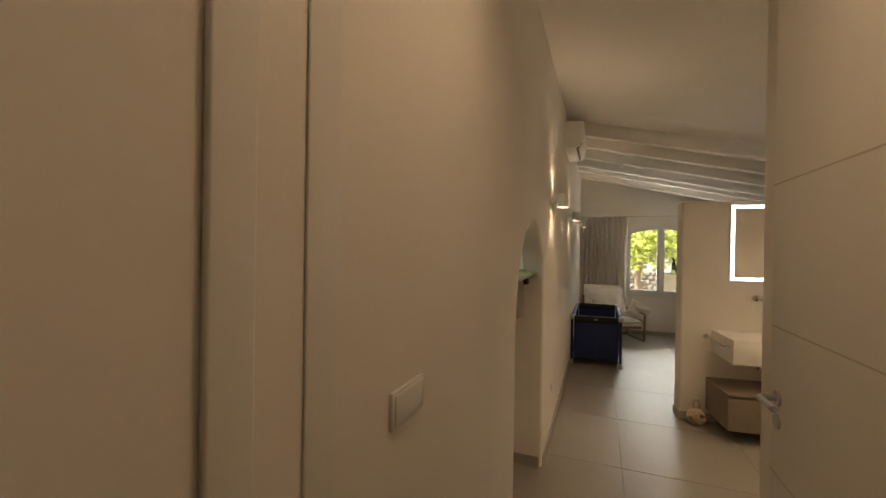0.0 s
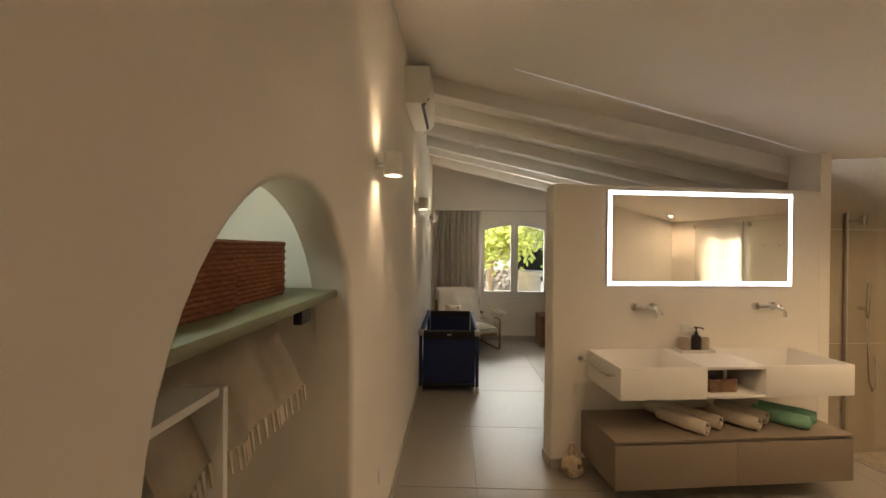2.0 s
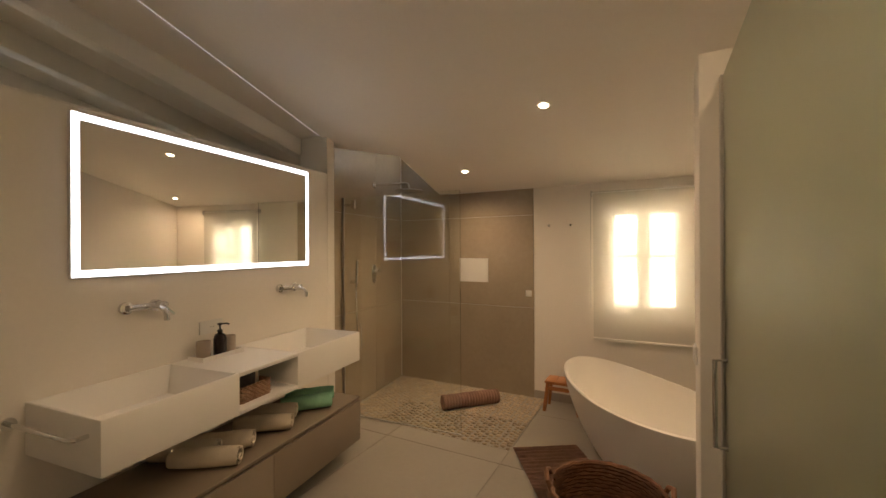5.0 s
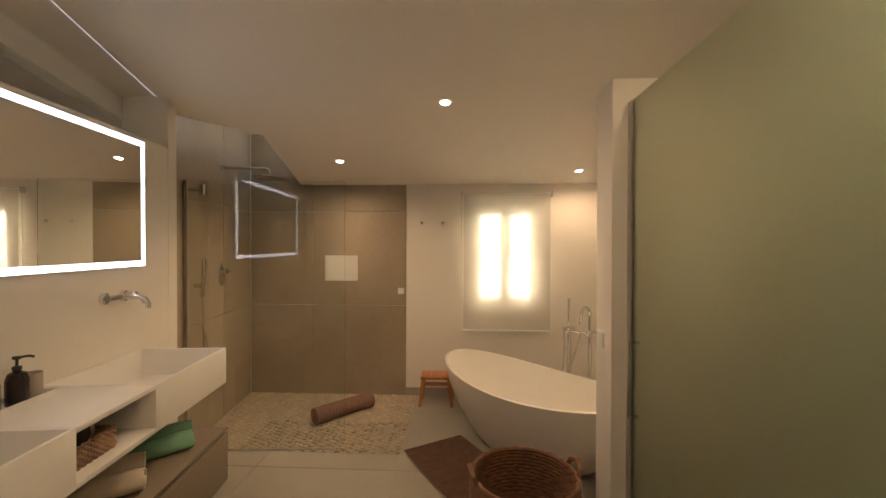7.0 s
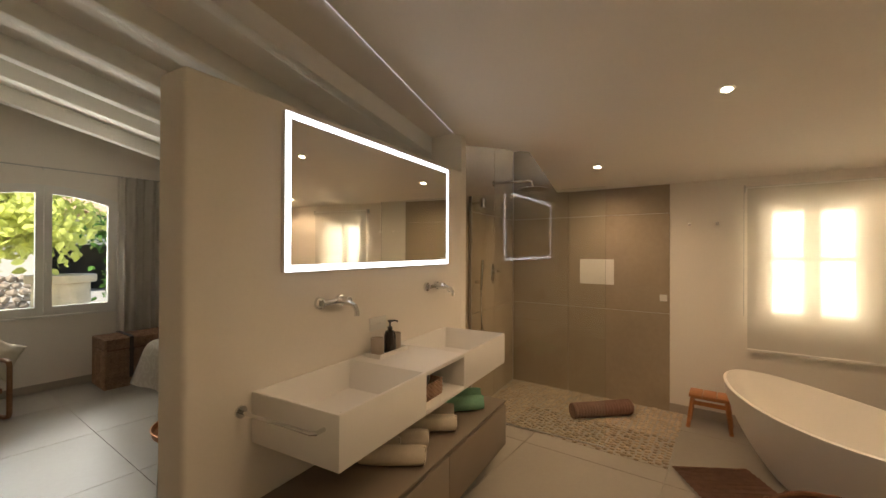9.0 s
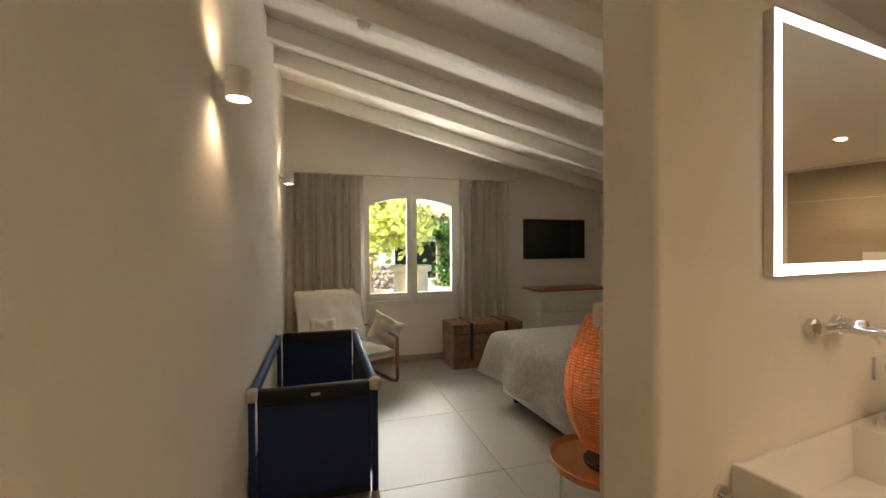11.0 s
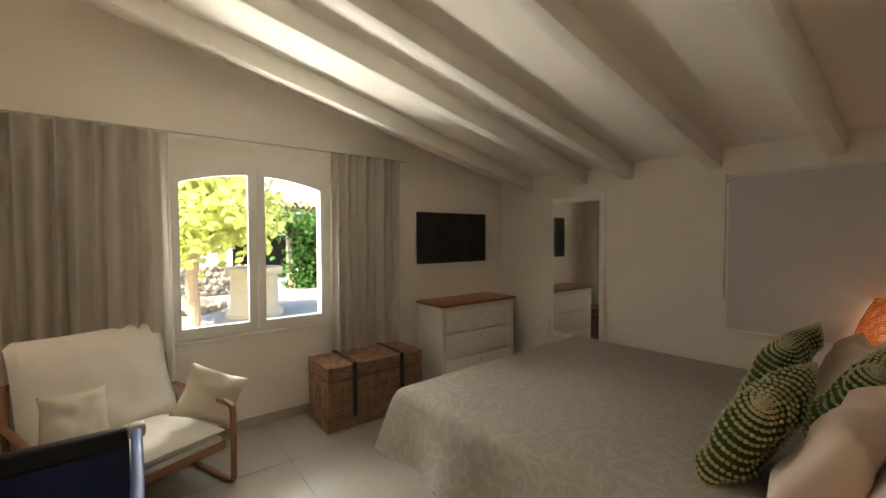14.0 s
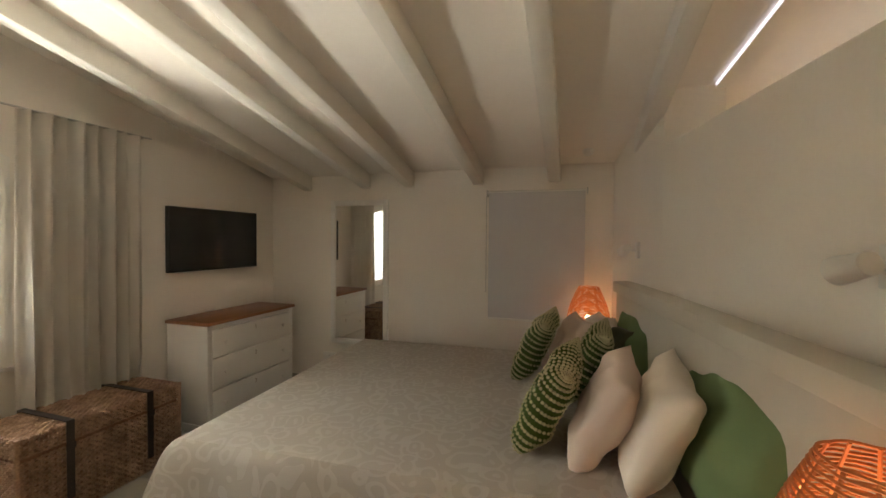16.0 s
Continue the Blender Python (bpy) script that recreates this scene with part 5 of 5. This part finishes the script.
# ---------- bed
BED = pose(3.27, 5.76, 0, 0, 0, 3.0)
bd = thing("bed", "double bed on a white base with dark feet", "bed", BED)
part("base", box(-1.0, 0.0, 0.09, 1.0, 2.18, 0.34, 0.015), M_WHITE, bd)
part("mattress", box(-1.0, 0.0, 0.345, 1.0, 2.2, 0.645, 0.05, 3), M_SHEET, bd)
for x in (-0.9, 0.9):
    for y in (0.1, 2.08):
        part("foot", cyl((x, y, 0), (x, y, 0.09), 0.03, 0.035, 12), M_BLACKPL, bd)
def cover_f(u, v):
    hw, top, ln, drop = 1.045, 0.685, 2.27, 0.42
    s = (2 * u - 1) * (hw + drop)
    t = v * (ln + drop)
    ox, oy = max(0, abs(s) - hw), max(0, t - ln)
    sg = 1 if s > 0 else -1
    dn = min(drop, math.hypot(ox, oy) if ox and oy else ox + oy)
    k = dn / drop
    flare = 0.07 * k + 0.035 * k * (math.sin(t * 9 + sg) if ox > oy else math.sin(s * 9))
    rnd = 0.03 * (1 - math.exp(-dn * 30))
    x = sg * (min(abs(s), hw) + (rnd + flare if ox else 0))
    y = min(t, ln) + (rnd + flare if oy else 0)
    z = top - dn + (0.012 * math.exp(-dn * 40) - 0.012 if dn else 0)
    z += 0.006 * noise.noise(Vector((s * 2.0, t * 2.0, 3))) * (1 - k)
    return (x, y, z)
cv = surface(90, 80, cover_f)
bmesh.ops.solidify(cv, geom=cv.faces[:], thickness=0.008)
single("coverlet", cv, M_COVER, "cream jacquard coverlet with a leaf pattern on the bed", "bedspread", BED)

ha = math.degrees(math.atan(0.177))
HB = pose(1.90, 5.416, 0, 0, 0, 7.4)
hbd = thing("headboard", "greige padded headboard with a rimmed top", "headboard", HB)
part("panel", box(-0.50, -0.06, 0.0, 2.26, 0.075, 1.26, 0.008), M_HB, hbd)
part("top_rim", box(-0.51, -0.06, 1.263, 2.27, 0.10, 1.35, 0.012), M_HB, hbd)

def bed_pillow(name, x, y, w, h, d, lean, turn, material, label, seed, z=0.675, roll=0.0, pinch=0.2):
    return single(name, cushion(w, h, d, 0.013, seed, 24, pinch), material, label, "pillow", pose(x, y, z, lean, roll, turn))
bed_pillow("pillow", 2.42, 5.66, 0.82, 0.56, 0.20, 24, 4, M_SAGE, "large sage green pillow against the headboard", 11, roll=0)
bed_pillow("pillow", 2.60, 5.88, 0.60, 0.50, 0.19, 26, -4, M_CREAM, "ivory cotton pillow leaning on the others", 12, roll=-4)
bed_pillow("pillow", 2.67, 6.09, 0.52, 0.50, 0.18, 28, -6, M_PINK, "blush pink cotton pillow leaning on the others", 13, roll=-6)
bed_pillow("pillow", 3.68, 5.78, 0.80, 0.56, 0.20, 18, 6, M_SAGE, "large sage green pillow against the headboard", 14)
bed_pillow("pillow", 3.72, 5.95, 0.50, 0.44, 0.18, 24, 10, M_OLIVE, "dark olive velvet cushion", 15)
bed_pillow("pillow", 3.86, 6.05, 0.50, 0.48, 0.17, 24, 10, M_CREAM, "ivory cotton pillow leaning on the others", 16, roll=4)
bed_pillow("pillow", 3.84, 6.22, 0.50, 0.46, 0.17, 26, 14, M_PINK, "blush pink cotton pillow leaning on the others", 17)

M_DOT = mat("knit_dot", (0.50, 0.46, 0.28), 0.95, var=0.08, scale=20, fine=300, bump=0.3, spec=0.1)
M_KNIT = mat("green_knit", (0.060, 0.095, 0.022), 0.95, var=0.12, scale=20, fine=300, bump=0.4, spec=0.1)
def dotted_pillow(m, seed):
    o = thing("dotted_pillow", "green knitted cushion with raised beige dots", "pillow", m, "dotted cushions")
    w, h, d = 0.50, 0.50, 0.17
    part("cover", cushion(w, h, d, 0.010, seed, 24, 0.2), M_KNIT, o)
    src = bmesh.new()
    bmesh.ops.create_icosphere(src, subdivisions=1, radius=1.0)
    dot = bpy.data.meshes.new("dot")
    src.to_mesh(dot)
    src.free()
    t = bmesh.new()
    off = Vector((seed * 3.1, seed * 1.7, seed * 0.9))
    n = 18
    for side in (-1, 1):
        for i in range(n):
            for j in range(n):
                u, v = math.sin(1.5708 * (2 * (i + 0.5) / n - 1)), math.sin(1.5708 * (2 * (j + 0.5) / n - 1))
                puff = (max(0, 1 - u ** 4) * max(0, 1 - v ** 4)) ** 0.55
                pu, pv = 1 - 0.2 * (1 - v * v) * 0.5 * abs(u) ** 3, 1 - 0.2 * (1 - u * u) * 0.5 * abs(v) ** 3
                wr = 0.010 * noise.noise(Vector((u * 2.2, v * 2.2, 0)) + off) * (1 + 2 * puff)
                c = Vector((u * w / 2 * pu, side * d / 2 * puff + wr, v * h / 2 * pv + h / 2))
                b0 = len(t.verts)
                t.from_mesh(dot)
                t.verts.ensure_lookup_table()
                for vv in t.verts[b0:]:
                    vv.co = c + Vector((vv.co.x * 0.0100, vv.co.y * 0.010, vv.co.z * 0.0092))
    bpy.data.meshes.remove(dot)
    tagged(part("raised_dots", t, M_DOT, o), "raised beige dots", kind="stuff")
dotted_pillow(pose(2.74, 6.34, 0.675, 28, -6, -6), 21)
dotted_pillow(pose(3.42, 6.14, 0.675, 28, -4, -4), 22)
dotted_pillow(pose(3.72, 6.48, 0.675, 26, -6, -6), 23)

# ---------- bedside tables and lamps
def tray_table(m, label):
    o = thing("tray_table", label, "side table", m, "bedside tables")
    part("tray", lathe([(0, 0.63), (0.20, 0.63), (0.215, 0.635), (0.222, 0.665), (0.216, 0.667), (0.208, 0.642), (0, 0.64)], 40), M_COPPER, o)
    for k in range(3):
        a = k * 2.0944 + 2.8
        part("leg", cyl((0.20 * math.cos(a), 0.20 * math.sin(a), 0), (0.17 * math.cos(a), 0.17 * math.sin(a), 0.63), 0.009, n=10), M_STEEL, o)
    part("ring", tube([(0.185 * math.cos(k * 0.262), 0.185 * math.sin(k * 0.262), 0.30) for k in range(24)], 0.006, 6, True), M_STEEL, o)
tray_table(pose(1.55, 5.60, 0), "round copper tray table on thin steel legs")
tray_table(pose(4.38, 5.99, 0), "round copper tray table beside the bed")
def rattan_lamp(m):
    o = thing("rattan_lamp", "egg-shaped orange rattan table lamp, lit", "table lamp", m, "bedside lamps")
    def rad(f):
        return 0.055 + 0.125 * math.sin(math.pi * (0.10 + 0.82 * (1 - f)) ** 1.25) ** 0.8
    t = bmesh.new()
    rows = 46
    for k in range(rows):
        f = k / (rows - 1)
        r = rad(f)
        wav = 0.010 if 0.35 < f < 0.55 else 0.0
        join(t, tube([(r * math.cos(a * 0.2094), r * math.sin(a * 0.2094), 0.08 + 0.54 * f + wav * (1 if a % 6 < 3 else -1) * 0.6 + 0.0015 * math.sin(a * 1.7 + k)) for a in range(30)], 0.0038, 4, True))
    tagged(part("shade", t, M_ORANGE, o), kind="stuff")
    ribs = bmesh.new()
    for q in range(12):
        a = q * math.pi / 6
        join(ribs, tube([((rad(k / 14) - 0.004) * math.cos(a), (rad(k / 14) - 0.004) * math.sin(a), 0.08 + 0.54 * k / 14) for k in range(15)], 0.004, 5))
    part("ribs", ribs, M_ORANGE, o)
    part("base", lathe([(0, 0), (0.10, 0), (0.10, 0.012), (0.02, 0.018), (0.014, 0.16), (0.02, 0.18), (0.02, 0.28), (0, 0.28)]), M_BLACKPL, o)
    part("bulb", moved(lathe([(0, 0), (0.014, 0.0), (0.016, 0.02), (0.03, 0.05), (0.03, 0.07), (0.018, 0.09), (0, 0.095)], 20), pose(0, 0, 0.28)), M_BULB, o)
    lp = new("bedside_glow", bpy.data.lights.new("bedside_glow", "POINT"))
    lp.data.energy, lp.data.color, lp.data.shadow_soft_size = BED_LAMP_WATTS, (1.0, 0.50, 0.2), 0.03
    lp.matrix_basis = m @ pose(0, 0, 0.42)
rattan_lamp(pose(1.57, 5.59, 0.642))
rattan_lamp(pose(4.40, 5.98, 0.642))
def reading_lamp(x, label):
    o = thing("reading_lamp", label, "wall lamp", pose(x, back_y(x), 1.60, 0, 0, ha), "reading lamps")
    part("backplate", box(-0.03, 0.0, -0.06, 0.03, 0.02, 0.06, 0.003), M_WHITE, o)
    part("arm", tube([(0, 0.02, 0.0), (0, 0.07, 0.0)], 0.008, 8), M_WHITE, o)
    part("shade", moved(lathe([(0.0, -0.005), (0.032, -0.005), (0.042, 0.10), (0.039, 0.10), (0.03, 0.0), (0, 0.0)]), pose(-0.04, 0.10, 0.01, 0, 105, 0)), M_WHITE, o)
reading_lamp(2.02, "small white swivel reading lamp on the wall")
reading_lamp(3.95, "small white swivel reading lamp above the far side of the bed")

# ---------- courtyard outside
gr = surface(60, 60, lambda u, v: ((u - 0.5) * 2 * abs(u - 0.5) * 2 * 900, 9.9 + v * v * 1500, -0.12 + 0.012 * noise.noise(Vector((u * 70, v * 90, 0)))))
setting("ground", gr, M_PAVE, "worn grey stone paving of the courtyard", "ground")
setting("ground_east", box(5.4, -40, -0.6, 60, 9.9, -0.13), M_PAVE, "pale stone paving beside the house", "ground")
we = thing("stone_well", "round sandstone well with a moulded rim", "well", pose(2.95, 15.9, -0.13))
part("shaft", lathe([(0.62, 0), (0.62, 0.10), (0.56, 0.14), (0.52, 0.18), (0.50, 0.95), (0.40, 0.95), (0.40, 0.1)], 40, True), M_SANDST, we)
part("rim", lathe([(0.40, 0.952), (0.60, 0.952), (0.62, 1.0), (0.62, 1.12), (0.40, 1.12)], 40, True), M_SANDST, we)

def leaves(n, place, size, seed):
    rng = np.random.default_rng(seed)
    verts, faces = [], []
    for k in range(n):
        c = Vector(place(rng))
        e = Euler(rng.uniform(-1.4, 1.4, 3)).to_matrix() @ Euler((0, 0, rng.uniform(0, 6.28))).to_matrix()
        s = size * rng.uniform(0.6, 1.3)
        b = len(verts)
        for p in ((-0.5, 0, 0), (-0.15, 0.36, 0.06), (0.25, 0.30, 0.04), (0.55, 0, -0.06), (0.25, -0.30, 0.04), (-0.15, -0.36, 0.06)):
            verts.append(c + e @ (Vector(p) * s))
        faces += [(b, b + 1, b + 2, b + 3), (b, b + 3, b + 4, b + 5)]
    me = bpy.data.meshes.new("crown")
    me.from_pydata(verts, [], faces)
    return me
def tree(m, label, r, zc, n, size, seed):
    o = thing("tree", label, "tree", m)
    part("trunk", tube([(0, 0, -0.05), (0.03, 0.02, 0.4), (-0.02, 0.0, 0.9), (0.04, 0.02, 1.5), (0.0, 0, 2.2)], 0.11, 10), M_BARK, o)
    random.seed(seed)
    cl = []
    for k in range(34):
        a, b = random.uniform(0, 6.28), random.uniform(-0.8, 0.95)
        rr = r * random.uniform(0.35, 0.95)
        cl.append((rr * math.cos(a) * math.cos(b), rr * math.sin(a) * math.cos(b), zc + rr * 1.05 * math.sin(b)))
    for c in cl[:9]:
        part("limb", tube([(0.0, 0, 1.2), (c[0] * 0.4, c[1] * 0.4, 1.3 + (c[2] - 1.3) * 0.4), c], 0.03, 6), M_BARK, o)
    def place(rng):
        c = cl[rng.integers(len(cl))]
        return Vector(c) + Vector(rng.normal(0, 0.26, 3))
    me = leaves(n, place, size, seed)
    me.materials.append(M_LEAF)
    cr = new("crown", me)
    cr.parent = o
tree(pose(1.62, 15.0, -0.13), "young tree with bright green leaves and pale trunk", 1.45, 2.35, 5200, 0.16, 3)

iv = thing("ivy_hedge", "dense green ivy hanging over a pergola post", "ivy", pose(5.9, 20.6, -0.13))
for x in (-0.7, 0.7):
    part("post", box(x - 0.12, -0.1, 0, x + 0.12, 0.12, 2.3), M_SANDST, iv)
part("beam", box(-1.6, -0.1, 2.3, 4.0, 0.1, 2.48), M_BARK, iv)
def ivy_place(rng):
    if rng.random() < 0.6:
        return (rng.normal(0, 0.40), -0.25 + rng.normal(0, 0.28), rng.uniform(0.05, 2.4))
    return (rng.uniform(-1.7, 4.0), -0.2 + rng.normal(0, 0.35), 2.35 + rng.normal(0, 0.22))
me = leaves(5200, ivy_place, 0.17, 6)
me.materials.append(M_IVY)
fo = new("foliage", me)
fo.parent = iv

hs2 = thing("farm_building", "low rendered stone building with a tiled eave", "house", pose(0, 24.0, -0.42))
wallb = box(-14, 0, 0, 3.9, 0.5, 3.2)
box(3.9, 0, 2.2, 6.4, 0.5, 3.2, bm=wallb)
box(6.4, 0, 0, 24, 0.5, 3.2, bm=wallb)
part("wall", wallb, M_FACADE, hs2)
part("porch_inside", box(3.7, 2.0, 0, 6.6, 2.1, 3.0), M_SHADE_IN, hs2, "porch interior with its shade painted near-black")
part("chimney_oven", box(4.3, 0.8, 0, 5.4, 1.9, 0.9, 0.03), M_RUBBLE, hs2)
part("roof", prism([(-0.35, 3.2), (6.0, 4.6), (6.0, 4.75), (-0.35, 3.32)], "x", -14.3, 24.3), M_ROOF, hs2)
et = finish("eave_tile", moved(lathe([(0.09, 0), (0.10, 0), (0.10, 0.4), (0.09, 0.4)], 10, True), pose(0, 0, 0, 80)), M_ROOF)
for k in range(90):
    e = new("eave_tile", et)
    e.parent = hs2
    e.location = (-6 + k * 0.23, -0.1, 3.34)
part("window", box(1.0, -0.02, 1.1, 1.9, 0.02, 2.2), M_SHADE_IN, hs2)
part("door", box(-2.4, -0.02, 0.0, -1.3, 0.02, 2.1), M_BARK, hs2)

rw = thing("rubble_wall", "low dry-stone rubble wall", "stone wall", pose(-2.6, 20.0, -0.13))
st_me = []
for k in range(4):
    t = bmesh.new()
    bmesh.ops.create_icosphere(t, subdivisions=1, radius=1)
    for v in t.verts:
        v.co *= 1 + 0.3 * noise.noise(v.co * 1.3 + Vector((k * 4, 0, 0)))
    st_me.append(finish("stone", t, M_RUBBLE, angle=20))
random.seed(12)
for i in range(26):
    for j in range(5):
        s = new("stone", random.choice(st_me))
        s.parent = rw
        s.matrix_basis = Matrix.Translation((i * 0.25 + 0.12 * (j % 2), random.uniform(-0.06, 0.06), 0.10 + j * 0.19)) @ Euler((random.uniform(0, 6), 0, random.uniform(0, 6))).to_matrix().to_4x4() @ Matrix.Diagonal((0.16, 0.13, 0.12, 1))
bd2 = thing("planting_bed", "round stone-edged planting bed", "planting bed", pose(1.6, 17.6, -0.13))
for k in range(22):
    a = k * 0.2856
    s = new("stone", random.choice(st_me))
    s.parent = bd2
    s.matrix_basis = Matrix.Translation((0.9 * math.cos(a), 0.9 * math.sin(a), 0.10)) @ Euler((0, 0, random.uniform(0, 6))).to_matrix().to_4x4() @ Matrix.Diagonal((0.16, 0.13, 0.13, 1))
part("soil", moved(lathe([(0, 0), (0.85, 0), (0.6, 0.22), (0, 0.3)], 24), Matrix.Identity(4)), M_RUBBLE, bd2)
setting("backdrop_terrace", box(16, -14, -0.6, 16.4, 14, 1.0), M_FACADE, "pale garden wall outside the bathroom", "wall")
